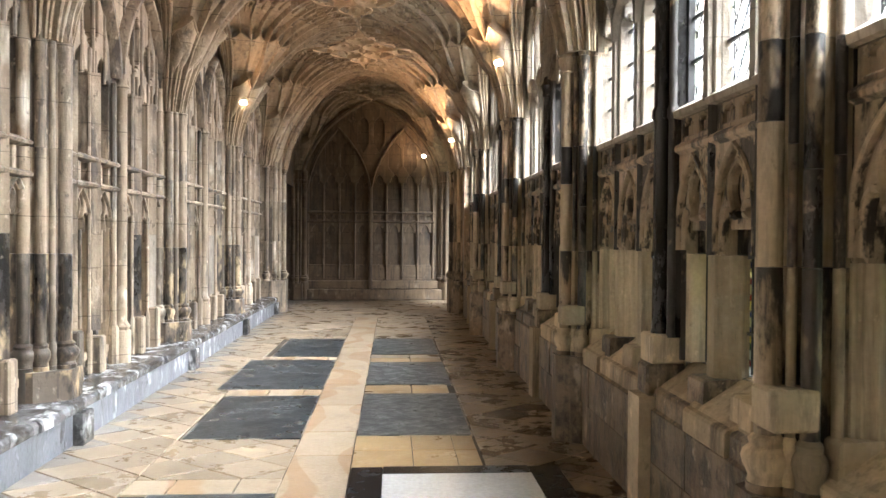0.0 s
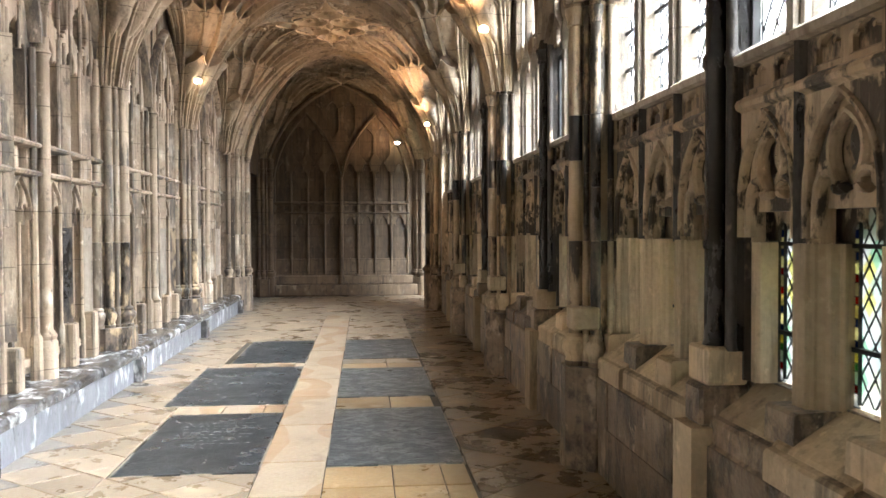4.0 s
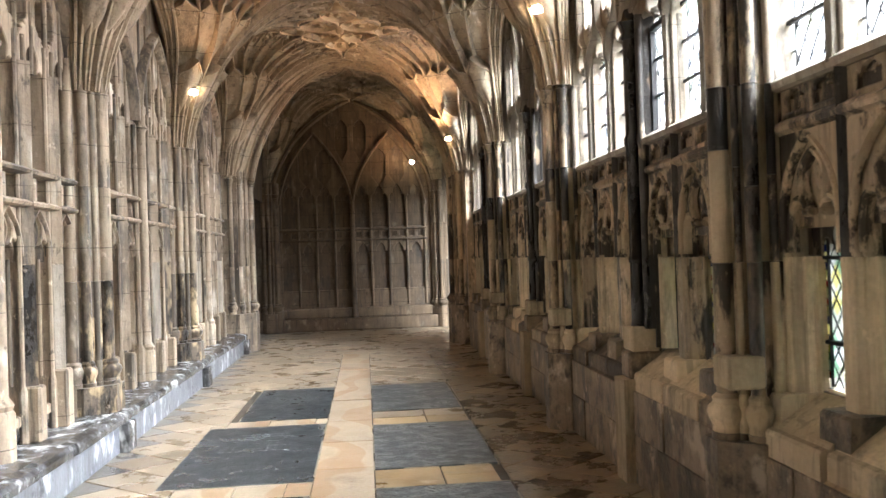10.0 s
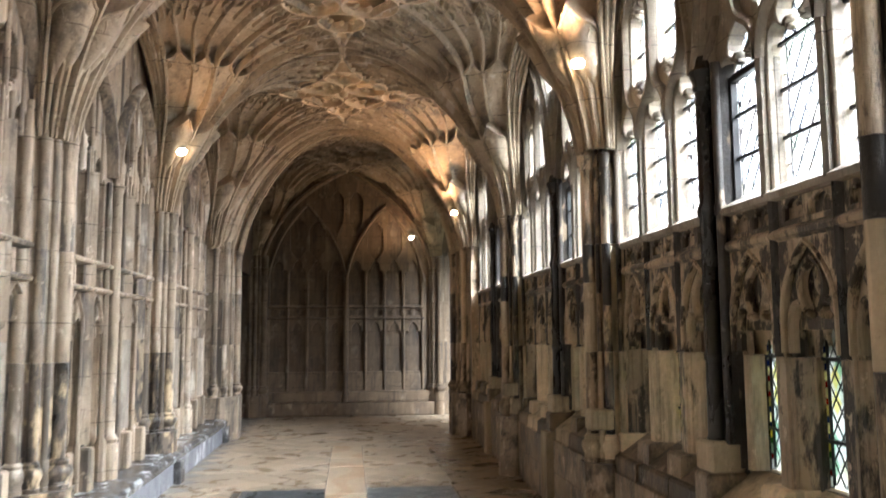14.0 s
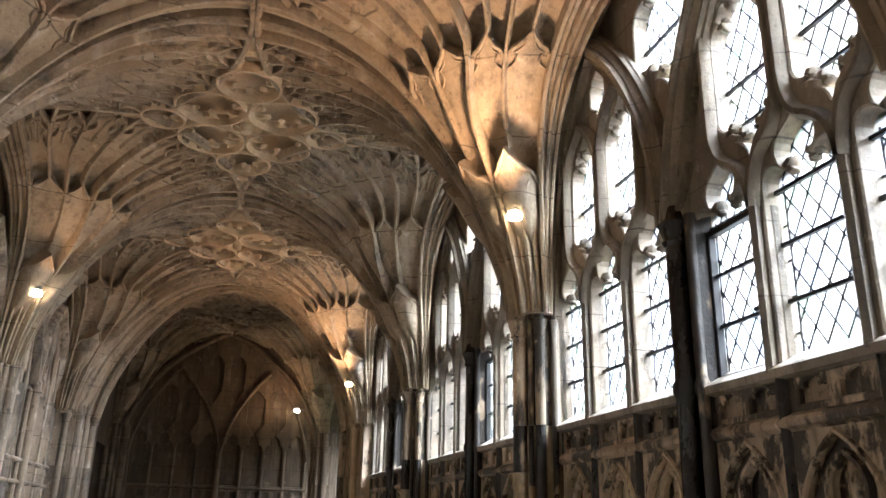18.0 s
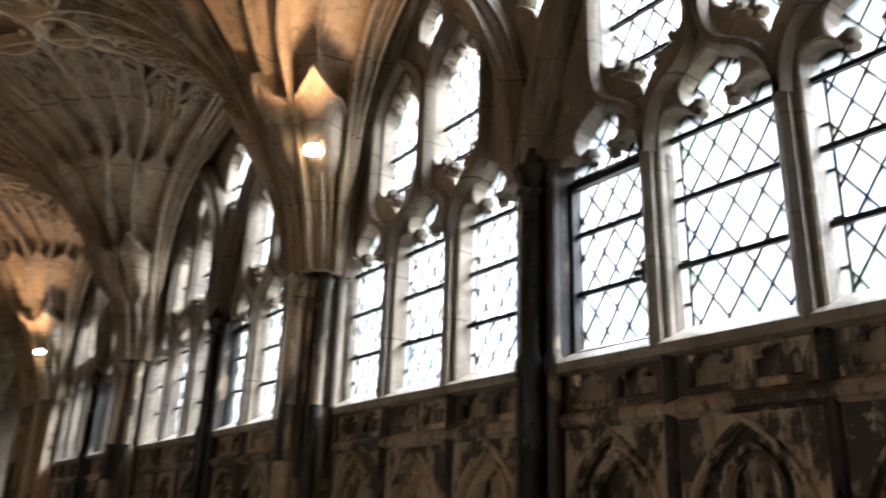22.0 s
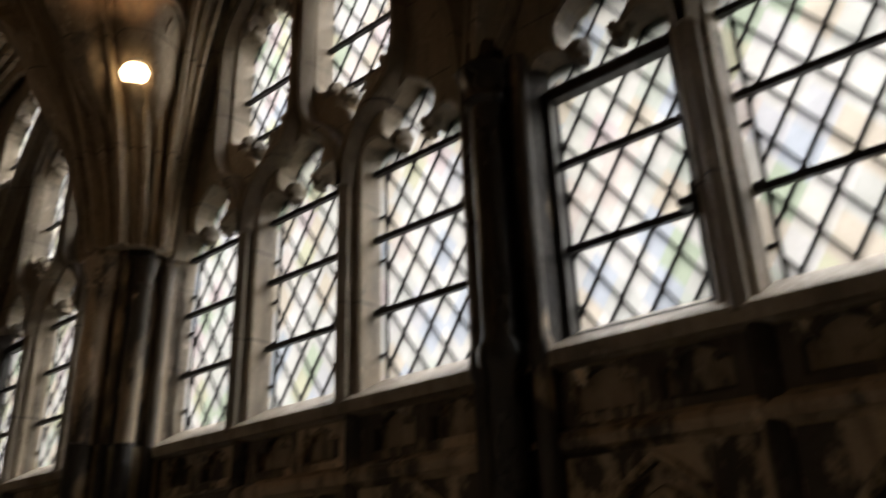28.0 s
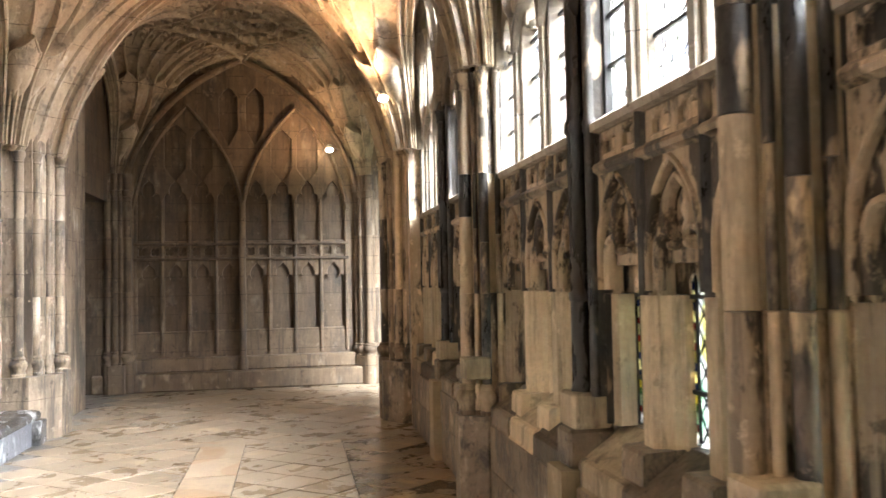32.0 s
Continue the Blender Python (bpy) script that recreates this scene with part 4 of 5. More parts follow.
def upper_window(name, y, single, casement):
    """A six-light leaded window with tracery over it; single: its lower panes are parts of their own."""
    win = thing(name, "tall six-light leaded window with stone tracery", "window", pose(0, y, 0), kind="structure")
    part("tracery", tracery, None, win, m=Matrix.Translation((GLASS_X - 0.02, 0, 0)) @ ON_WALL)
    rest = Geo()
    pv, pf = pane_verts()
    for s in (-1, 1):
        for c, w in LIGHTS:
            came, bars = Geo(), []
            lattice(came, s * c, w - 0.05, SILL_Z, 3.16, GLASS_X)
            for e in (-1, 1):
                came.box(GLASS_X - 0.006, GLASS_X + 0.006, s * c + e * (w / 2 - 0.028) - 0.004, s * c + e * (w / 2 - 0.028) + 0.004, SILL_Z, 2.95)
                for i in range(5):
                    came.box(GLASS_X - 0.005, GLASS_X + 0.005, s * c + e * (w / 2 - 0.014) - 0.016, s * c + e * (w / 2 - 0.014) + 0.016, SILL_Z + 0.12 + i * 0.145, SILL_Z + 0.127 + i * 0.145)
            leaded = part("lead_cames", came, LEAD, win)
            for z in (2.46, 2.69, 2.915):
                b = Geo().box(GLASS_X - 0.03, GLASS_X - 0.014, s * c - w / 2 - 0.02, s * c + w / 2 + 0.02, z - 0.008, z + 0.008)
                part("saddle_bar", b, IRON, win)
            for a, z in quarry_cells(s * c, w, SILL_Z + 0.01, 3.1):
                if single:
                    ob = part("pane", PANE, None, leaded, m=pose(GLASS_X, a, z))
                    ob.visible_shadow = False
                else:
                    rest.add([(x + GLASS_X, b + a, zz + z) for x, b, zz in pv], pf)
        for c, w, z0, z1 in DROPS + (((0.0, 0.66, 3.72, 4.62),) if s > 0 else ()):
            came = Geo()
            lattice(came, s * c, w, z0, z1, GLASS_X)
            part("lead_cames", came, LEAD, win)
            for a, z in quarry_cells(s * c, w, z0, z1):
                rest.add([(x + GLASS_X, b + a, zz + z) for x, b, zz in pv], pf)
            if z1 - z0 > 0.5:
                for z in (z0 + 0.2, z0 + 0.4):
                    part("saddle_bar", Geo().box(GLASS_X - 0.03, GLASS_X - 0.014, s * c - w / 2, s * c + w / 2, z - 0.007, z + 0.007), IRON, win)
    ob = tagged(part("panes", rest, QUARRIES, win), kind="stuff")
    ob.visible_shadow = False
    if casement:
        c, w = LIGHTS[0]
        fr = Geo()
        a, b = -c - w / 2 + 0.0, -c + w / 2
        for y0, y1, z0, z1 in ((a, a + 0.025, 2.22, 2.90), (b - 0.03, b + 0.01, 2.22, 2.90), (a, b, 2.22, 2.245), (a, b, 2.875, 2.905)):
            fr.box(GLASS_X - 0.05, GLASS_X - 0.01, y0, y1, z0, z1, 0.004)
        cf = part("casement_frame", fr, FRAME_MAT, win, "black iron opening casement")
        part("catch", Geo().box(GLASS_X - 0.085, GLASS_X - 0.04, a + 0.0, a + 0.05, 2.45, 2.47, 0.004).box(GLASS_X - 0.08, GLASS_X - 0.06, a + 0.005, a + 0.02, 2.42, 2.5, 0.003), IRON, cf)
    # leaf-shaped tips on the cusps
    for s in (-1, 1):
        tips = [(s * c + e * 0.19 * w, 2.88 + 0.29 * 0.28, s * c, 3.04) for c, w in LIGHTS for e in (-1, 1)]
        for c, w, z0, z1 in DROPS[:2] + (((0.0, 0.66, 3.72, 4.62),) if s > 0 else ()):
            d = min(0.36 * (z1 - z0), 0.62 * w)
            tips += [(s * c + e * a * w, z, s * c, (z0 + z1) / 2) for e in (-1, 1) for a, z in ((0.16, z0 + 0.47 * d), (0.34, z0 + 0.68 * d), (0.33, z1 - 0.66 * d), (0.14, z1 - 0.36 * d))]
        for a, z, yc, zc in tips:
            part("cusp_tip", LEAF, None, win, m=pose(GLASS_X - 0.045, a, z, math.degrees(math.atan2(zc - z, yc - a))))
    # mullions, with a hollow on each side, up to the springing of the heads
    for s in (-1, 1):
        for u in (0.56, 1.065):
            mu = Geo()
            mu.prism([(GLASS_X - 0.02, s * u + 0.045), (GLASS_X - 0.05, s * u + 0.043), (GLASS_X - 0.09, s * u + 0.022), (GLASS_X - 0.115, s * u + 0.022), (GLASS_X - 0.13, s * u), (GLASS_X - 0.115, s * u - 0.022), (GLASS_X - 0.09, s * u - 0.022), (GLASS_X - 0.05, s * u - 0.043), (GLASS_X - 0.02, s * u - 0.045)], SILL_Z - 0.03, 2.86)
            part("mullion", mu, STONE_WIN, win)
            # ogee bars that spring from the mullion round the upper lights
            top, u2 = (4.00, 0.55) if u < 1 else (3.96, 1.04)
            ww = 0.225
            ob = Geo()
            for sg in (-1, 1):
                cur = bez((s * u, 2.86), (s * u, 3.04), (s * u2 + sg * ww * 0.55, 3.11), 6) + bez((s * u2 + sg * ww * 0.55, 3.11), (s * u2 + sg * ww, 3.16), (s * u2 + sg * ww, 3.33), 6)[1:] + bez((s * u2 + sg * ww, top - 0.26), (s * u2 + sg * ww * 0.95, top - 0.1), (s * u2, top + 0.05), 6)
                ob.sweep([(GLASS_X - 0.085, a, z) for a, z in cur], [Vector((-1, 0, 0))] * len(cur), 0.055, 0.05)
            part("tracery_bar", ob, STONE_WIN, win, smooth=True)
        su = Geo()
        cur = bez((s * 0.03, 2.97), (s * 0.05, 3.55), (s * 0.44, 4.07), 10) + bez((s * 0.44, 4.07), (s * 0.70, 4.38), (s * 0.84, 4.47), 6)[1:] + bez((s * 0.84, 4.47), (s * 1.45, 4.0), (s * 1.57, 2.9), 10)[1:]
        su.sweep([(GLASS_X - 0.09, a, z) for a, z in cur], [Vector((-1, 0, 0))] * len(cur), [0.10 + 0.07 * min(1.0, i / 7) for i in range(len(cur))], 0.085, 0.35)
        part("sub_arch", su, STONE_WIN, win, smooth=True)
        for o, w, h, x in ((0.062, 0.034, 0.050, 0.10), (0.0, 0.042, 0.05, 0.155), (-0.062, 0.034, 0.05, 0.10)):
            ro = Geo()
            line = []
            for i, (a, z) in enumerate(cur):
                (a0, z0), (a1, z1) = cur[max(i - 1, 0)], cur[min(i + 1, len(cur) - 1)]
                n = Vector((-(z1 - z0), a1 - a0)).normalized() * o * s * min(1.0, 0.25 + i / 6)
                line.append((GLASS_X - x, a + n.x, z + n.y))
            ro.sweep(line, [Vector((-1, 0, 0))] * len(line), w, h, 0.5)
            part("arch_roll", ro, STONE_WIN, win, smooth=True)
    sp = Geo().prism([(1.40, -0.06), (1.40, 0.06), (1.30, 0.05), (1.268, 0.0), (1.30, -0.05)][::-1], 2.97, 3.34, [(1.40, -0.13), (1.40, 0.13), (1.34, 0.09), (1.318, 0.0), (1.34, -0.09)][::-1])
    for u, top in ((0.0, 3.36), (-0.028, 3.30), (0.028, 3.30), (-0.05, 3.25), (0.05, 3.25)):
        sp.sweep([(1.275 + abs(u) * 0.7 + 0.05 * f, u * (1 + 1.7 * f), 2.97 + (top - 2.97) * f) for f in (0, 0.25, 0.5, 0.75, 1.0)], [Vector((-1, 0, 0))] * 5, 0.024, 0.022, 0.5)
    part("springer", sp, STONE_DARK, win, "dark moulded springer over the shaft", smooth=True)
    sl = Geo().run([(GLASS_X - 0.008, SILL_Z + 0.048), (1.352, SILL_Z - 0.008), (1.336, SILL_Z - 0.020), (1.342, SILL_Z - 0.052), (GLASS_X, SILL_Z - 0.07)], -HALF, HALF)
    # the sill's daylight is partly put into its paler stone
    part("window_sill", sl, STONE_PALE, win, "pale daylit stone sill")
    return win


def shaft_dark(y):
    """The dark marble shaft in the middle of a bay, with its base block and capital."""
    ob = thing("marble_shaft", "black polished marble shaft dividing the window", "column", pose(1.32, y, 0), "marble shafts")
    part("shaft", Geo().lathe([(0.062, 0.98), (0.05, 1.02), (0.048, 1.40), (0.056, 1.41), (0.056, 1.44), (0.048, 1.45), (0.048, 2.16), (0.06, 2.18), (0.06, 2.22), (0.048, 2.24), (0.048, 2.86)], 0, 0, 14), MARBLE, ob, smooth=True)
    part("side_roll", Geo().prism([(0.03, -0.10), (0.03, 0.10), (0.12, 0.12), (0.12, -0.12)][::-1], 0.98, 3.0), STONE_BLACK, ob)
    for s in (-1, 1):
        part("side_shaft", Geo().lathe([(0.03, 0.98), (0.026, 1.02), (0.026, 2.16), (0.034, 2.18), (0.034, 2.22), (0.026, 2.24), (0.026, 3.0)], 0.03, s * 0.082, 10), STONE_BLACK, ob, smooth=True)
    part("capital", Geo().lathe([(0.05, 2.86), (0.062, 2.88), (0.055, 2.90), (0.072, 2.95), (0.078, 2.97), (0.064, 2.99), (0.055, 3.05)], 0, 0, 12), MARBLE, ob, smooth=True)
    part("base_block", Geo().box(-0.085, 0.10, -0.095, 0.095, 0.835, 0.995, 0.012), STONE_NEW, ob, "pale replacement stone block")
    part("pedestal", Geo().box(-0.105, 0.12, -0.085, 0.085, 0.66, 0.833, 0.015), STONE_BASE, ob)
    part("buttress", Geo().prism([(-0.15, -0.10), (0.05, -0.12), (0.05, 0.12), (-0.15, 0.10)], 0, 0.66), STONE_NEW, ob)
    return ob


def notched(z0, z1, w, arch, lights=LIGHTS, half=HALF):
    """The outline of a slab whose lower edge is cut by six cusped heads."""
    loop = [(-half, z0)]
    for c in sorted([s * c for s in (-1, 1) for c, _ in lights]):
        loop += [(c - w / 2, z0)] + shift(arch, c) + [(c + w / 2, z0)]
    return loop + [(half, z0), (half, z1), (-half, z1)]


JOINT = 1.435


def pointed(w, s, h):
    """A plain pointed arch from its left springing over the apex to the right one."""
    r = bez((w / 2, s), (w / 2, s + 0.62 * h), (0, s + h), 8)
    return [(-x, y) for x, y in r] + r[::-1][1:]


def lobed(w, s, h):
    """A round-lobed trefoil head with sharp cusps between the lobes."""
    r = bez((w / 2, s), (0.52 * w, s + 0.46 * h), (0.30 * w, s + 0.46 * h), 5)
    r += bez((0.30 * w, s + 0.46 * h), (0.20 * w, s + 0.46 * h), (0.14 * w, s + 0.34 * h), 4)[1:]
    r += bez((0.14 * w, s + 0.34 * h), (0.34 * w, s + 0.62 * h), (0.20 * w, s + 0.84 * h), 6)[1:]
    r += bez((0.20 * w, s + 0.84 * h), (0.10 * w, s + 0.95 * h), (0, s + h), 4)[1:]
    return [(-x, y) for x, y in r] + r[::-1][1:]


lower_front = plate(notched(JOINT, 1.99, 0.42, pointed(0.42, 1.60, 0.35)), [], 0.07, 0.015, "cusped_panel")
lower_mid = plate(notched(JOINT, 1.99, 0.37, lobed(0.37, 1.52, 0.36)), [], 0.07, 0.02, "inner_cusping")
lower_back = plate(notched(JOINT, 1.99, 0.30, head(0.28, 1.44, 0.17, cusp=0.26), half=BAY / 2), [], 0.05, 0.01, "lancet_head")
band = plate(rect(-HALF, HALF, 2.02, SILL_Z - 0.04), [light(s * c + d, 0.15, 2.06, 2.10, 0.055, cusp=0.3) for s in (-1, 1) for c, w in LIGHTS for d in (-0.105, 0.105)], 0.05, 0.012, "panel_band")
for me in (lower_front, lower_mid, lower_back, band):
    me.materials.append(STONE_R if me == band else STONE_HEAD)
WALL_X = 1.375                              # front of the mullions under the windows
MULLION = ((1.555, 0.112), (1.482, 0.112), (1.472, 0.094), (1.442, 0.090), (1.432, 0.072), (1.412, 0.058), (1.400, 0.058), (1.390, 0.046), (WALL_X, 0.042))
CENTRE = ((1.555, 0.172), (1.482, 0.172), (1.472, 0.150), (1.440, 0.145), (1.428, 0.118), (1.392, 0.110))


def upright(prof, u):
    """Plan of a mullion from its half widths at each depth."""
    return [(x, u + h) for x, h in prof] + [(x, u - h) for x, h in prof[::-1]]


def lower_bay(name, y, seed):
    """The wall under a window: broad mullions with stained lancets behind them, cusped heads, a panelled band and a sloping plinth."""
    rng = random.Random(seed)
    wall = thing(name, "sooty carved stone wall with deep mullioned lancets", "wall", pose(0, y, 0), kind="structure")
    part("cusped_panel", lower_front, None, wall, "blackened cusped tracery heads", m=Matrix.Translation((1.412, 0, 0)) @ ON_WALL)
    part("inner_cusping", lower_mid, None, wall, m=Matrix.Translation((1.444, 0, 0)) @ ON_WALL)
    part("lancet_head", lower_back, None, wall, m=Matrix.Translation((1.535, 0, 0)) @ ON_WALL)
    part("head_backing", Geo().box(1.443, 1.66, -BAY / 2, BAY / 2, 1.56, 1.99), STONE_HEAD, wall)
    part("panel_band", band, None, wall, m=Matrix.Translation((1.410, 0, 0)) @ ON_WALL)
    part("band_backing", Geo().box(1.415, 1.66, -BAY / 2, BAY / 2, 1.99, SILL_Z - 0.03), STONE_R, wall)
    part("string_course", Geo().run([(1.44, 1.95), (1.385, 1.955), (1.37, 1.972), (1.352, 1.98), (1.347, 2.0), (1.356, 2.016), (1.375, 2.024), (1.40, 2.045), (1.44, 2.05)], -HALF, HALF), STONE_R, wall, "moulded string course")
    for s in (-1, 1):
        for c, w in LIGHTS:
            mo = Geo()
            for ww, arch, xx, tk in ((0.42, pointed(0.42, 1.60, 0.35), 1.379, 0.022), (0.37, lobed(0.37, 1.52, 0.36), 1.408, 0.030)):
                cur = [(s * c - ww / 2, JOINT + 0.02)] + shift(arch, s * c) + [(s * c + ww / 2, JOINT + 0.02)]
                mo.sweep([(xx, a, z) for a, z in cur], [Vector((-1, 0, 0))] * len(cur), tk, tk * 0.8, 0.5)
            part("cusp_moulding", mo, STONE_HEAD, wall, "carved cusped moulding")
            cv = Geo()
            for dy, dz, ry, rz in ((0, 1.775, 0.034, 0.075), (-0.110, 1.665, 0.042, 0.048), (0.110, 1.665, 0.042, 0.048), (0, 1.675, 0.03, 0.045)):
                cv.add([(1.445 - 0.032 * math.cos(p), s * c + dy + ry * math.sin(p) * math.cos(q2), dz + rng.uniform(-0.004, 0.004) + rz * math.sin(p) * math.sin(q2)) for p in (0.0, 0.5, 1.0, 1.57) for q2 in (math.pi * k2 / 5 for k2 in range(10))],
                       [(i * 10 + k2, i * 10 + (k2 + 1) % 10, i * 10 + 10 + (k2 + 1) % 10, i * 10 + 10 + k2) for i in range(3) for k2 in range(10)])
            part("carved_leaf", cv, STONE_HEAD, wall, smooth=True)
            for e in (-1, 1):                # leaves carved on the cusps
                part("cusp_leaf", LEAF_R, None, wall, m=pose(1.418, s * c + e * 0.052, 1.643, -90 + e * 40) @ Matrix.Diagonal((1, 0.8, 0.8, 1)))
    for u in [s * v for s in (-1, 1) for v in (0.56, 1.065, 1.56)]:
        part("mullion", Geo().prism(upright(MULLION, u), 0.845, JOINT + 0.001), STONE_NEW if rng.random() < 0.75 else STONE_R, wall, "pale renewed stone mullion")
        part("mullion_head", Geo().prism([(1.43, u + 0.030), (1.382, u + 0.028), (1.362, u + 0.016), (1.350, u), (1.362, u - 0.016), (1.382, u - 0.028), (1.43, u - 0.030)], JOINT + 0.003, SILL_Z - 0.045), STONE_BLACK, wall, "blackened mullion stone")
        part("mullion_stool", Geo().run([(1.50, 0.852), (1.318, 0.846), (1.304, 0.834), (1.298, 0.700), (1.50, 0.66)], u - 0.102, u + 0.102), STONE_NEW if rng.random() < 0.5 else STONE_BASE, wall, "square stone stool under the mullion")
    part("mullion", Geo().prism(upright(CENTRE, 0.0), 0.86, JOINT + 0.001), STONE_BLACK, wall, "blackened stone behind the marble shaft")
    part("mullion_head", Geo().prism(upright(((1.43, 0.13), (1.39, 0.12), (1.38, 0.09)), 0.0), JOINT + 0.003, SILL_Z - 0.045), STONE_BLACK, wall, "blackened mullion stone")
    for e in (-1, 1):
        part("mullion_roll", Geo().prism(upright(((1.50, 0.034), (1.425, 0.034), (1.412, 0.018), (1.405, 0.0)), e * 0.150), 0.86, JOINT), STONE_NEW, wall)
    for s in (-1, 1):
        for c, w in LIGHTS:
            j = rng.uniform(-0.015, 0.015)
            old = not (y < 5.5 or rng.random() < 0.35)
            mat = STONE_DARK if old else STONE_NEW
            a0, a1 = s * c - 0.247, s * c + 0.247
            part("sloping_sill", Geo().run([(1.60, 0.872), (1.50, 0.860), (1.300 + j, 0.725), (1.288 + j, 0.712), (1.288 + j, 0.58), (1.60, 0.58)], a0, a1), mat, wall, "worn sloping sill stone")
            part("sill_moulding", Geo().run([(1.287 + j, 0.711), (1.262 + j, 0.704), (1.252 + j, 0.690), (1.250 + j, 0.600), (1.240, 0.588), (1.287 + j, 0.585)], a0 + rng.uniform(0, 0.006), a1 - rng.uniform(0, 0.006)), mat if rng.random() < 0.7 else STONE_BASE, wall, "worn chamfered moulding")
            gl, bd, cm = Geo(), Geo(), Geo()
            a = s * c
            pv, pf = pane_verts(0.075, 0.11)
            for yy, z in quarry_cells(a, 0.22, 0.91, 1.68, 0.075, 0.11):
                gl.add([(x + 1.53, b + yy, zz + z) for x, b, zz in pv], pf)
            sq = Geo()
            for i in range(10):
                z = 0.870 + i * 0.077
                for e in (-1, 1):
                    u0, u1 = a + e * 0.130 - 0.017, a + e * 0.130 + 0.017
                    bd.box(1.518, 1.522, u0, u1, z, z + 0.048)
                    sq.box(1.518, 1.522, u0, u1, z + 0.048, z + 0.077)
                    cm.box(1.514, 1.526, u0, u1, z - 0.0015, z + 0.0015).box(1.514, 1.526, u0, u1, z + 0.0465, z + 0.0495)
            part("border_squares", sq, BORDER_DARK, wall, "ruby and blue glass squares")["kind"] = "stuff"
            lattice(cm, a, 0.23, 0.88, 1.68, 1.53, 0.075, 0.11, 0.0024)
            for z in (1.07, 1.43):
                cm.box(1.505, 1.525, a - 0.15, a + 0.15, z - 0.008, z + 0.008)
            for e in (-1, 1):
                cm.box(1.514, 1.526, a + e * 0.112 - 0.003, a + e * 0.112 + 0.003, 0.88, 1.6)
            for ob in (part("stained_glass", gl, STAINED, wall, "pale green and yellow leaded glass"), part("glass_border", bd, BORDER, wall, "pale yellow and white glass border")):
                ob["kind"] = "stuff"
            part("lead_cames", cm, LEAD, wall)
    # courses of the plinth
    z = 0.0
    for h in (0.31, 0.28):
        u = -HALF
        while u < HALF - 0.05:
            w = min(rng.uniform(0.6, 1.1), HALF - u)
            if HALF - u - w < 0.2:
                w = HALF - u
            part("plinth_stone", Geo().box(1.232 + rng.uniform(-0.006, 0.006), 1.5, u + 0.003, u + w - 0.003, z + 0.001, z + h - 0.001, 0.003), STONE_BASE, wall)
            u += w
        z += h
    part("wall_core", Geo().box(1.49, 1.66, -BAY / 2, BAY / 2, 0, 0.86), STONE_BASE, wall)
    return wall


for k in range(-3, 3):
    y = FIRST + BAY * (k + 0.5)
    upper_window("window_%d" % (k + 4), y + 0.02, k == 0, k >= -1)
    if k >= -2:
        lower_bay("wall_east_%d" % (k + 3), y, 10 + k)
        shaft_dark(y)
    else:
        tagged(part("wall_back_east", Geo().box(1.3, 1.6, y - BAY / 2, y + BAY / 2, 0, SILL_Z), STONE_R), "sooty stone wall under the windows", "wall", kind="structure")
tagged(part("wall_pier", Geo().box(1.25, 1.7, CORNER_Y - 0.46, CORNER_Y + 0.75, 0, 5.1), STONE_R), "stone wall end behind the corner pier", "wall", kind="structure")

# ---- panelled wall with its bench ----
left_holes, left_lo = [], []
for s in (-1, 1):
    for c, w in LIGHTS:
        left_lo.append(shift([(0.195, 0.52), (-0.195, 0.52)] + lobed(0.39, 1.54, 0.34), s * c))
        for d in (-0.105, 0.105):
            left_holes.append(rect(s * c + d - 0.078, s * c + d + 0.078, 1.97, 2.125))
        left_holes.append(light(s * c, 0.36, 2.20, 2.78, 0.30))
    left_holes.append(drop(s * 0.575, 0.36, 3.06, 3.8, 0.5))
    left_holes.append(drop(s * 1.055, 0.34, 3.06, 3.55, 0.5))
left_plate = plate(rect(-BAY / 2, BAY / 2, 0.45, CROWN + 0.13), left_lo + left_holes, 0.16, 0.025, "blind_tracery")
left_plate.materials.append(STONE_L)


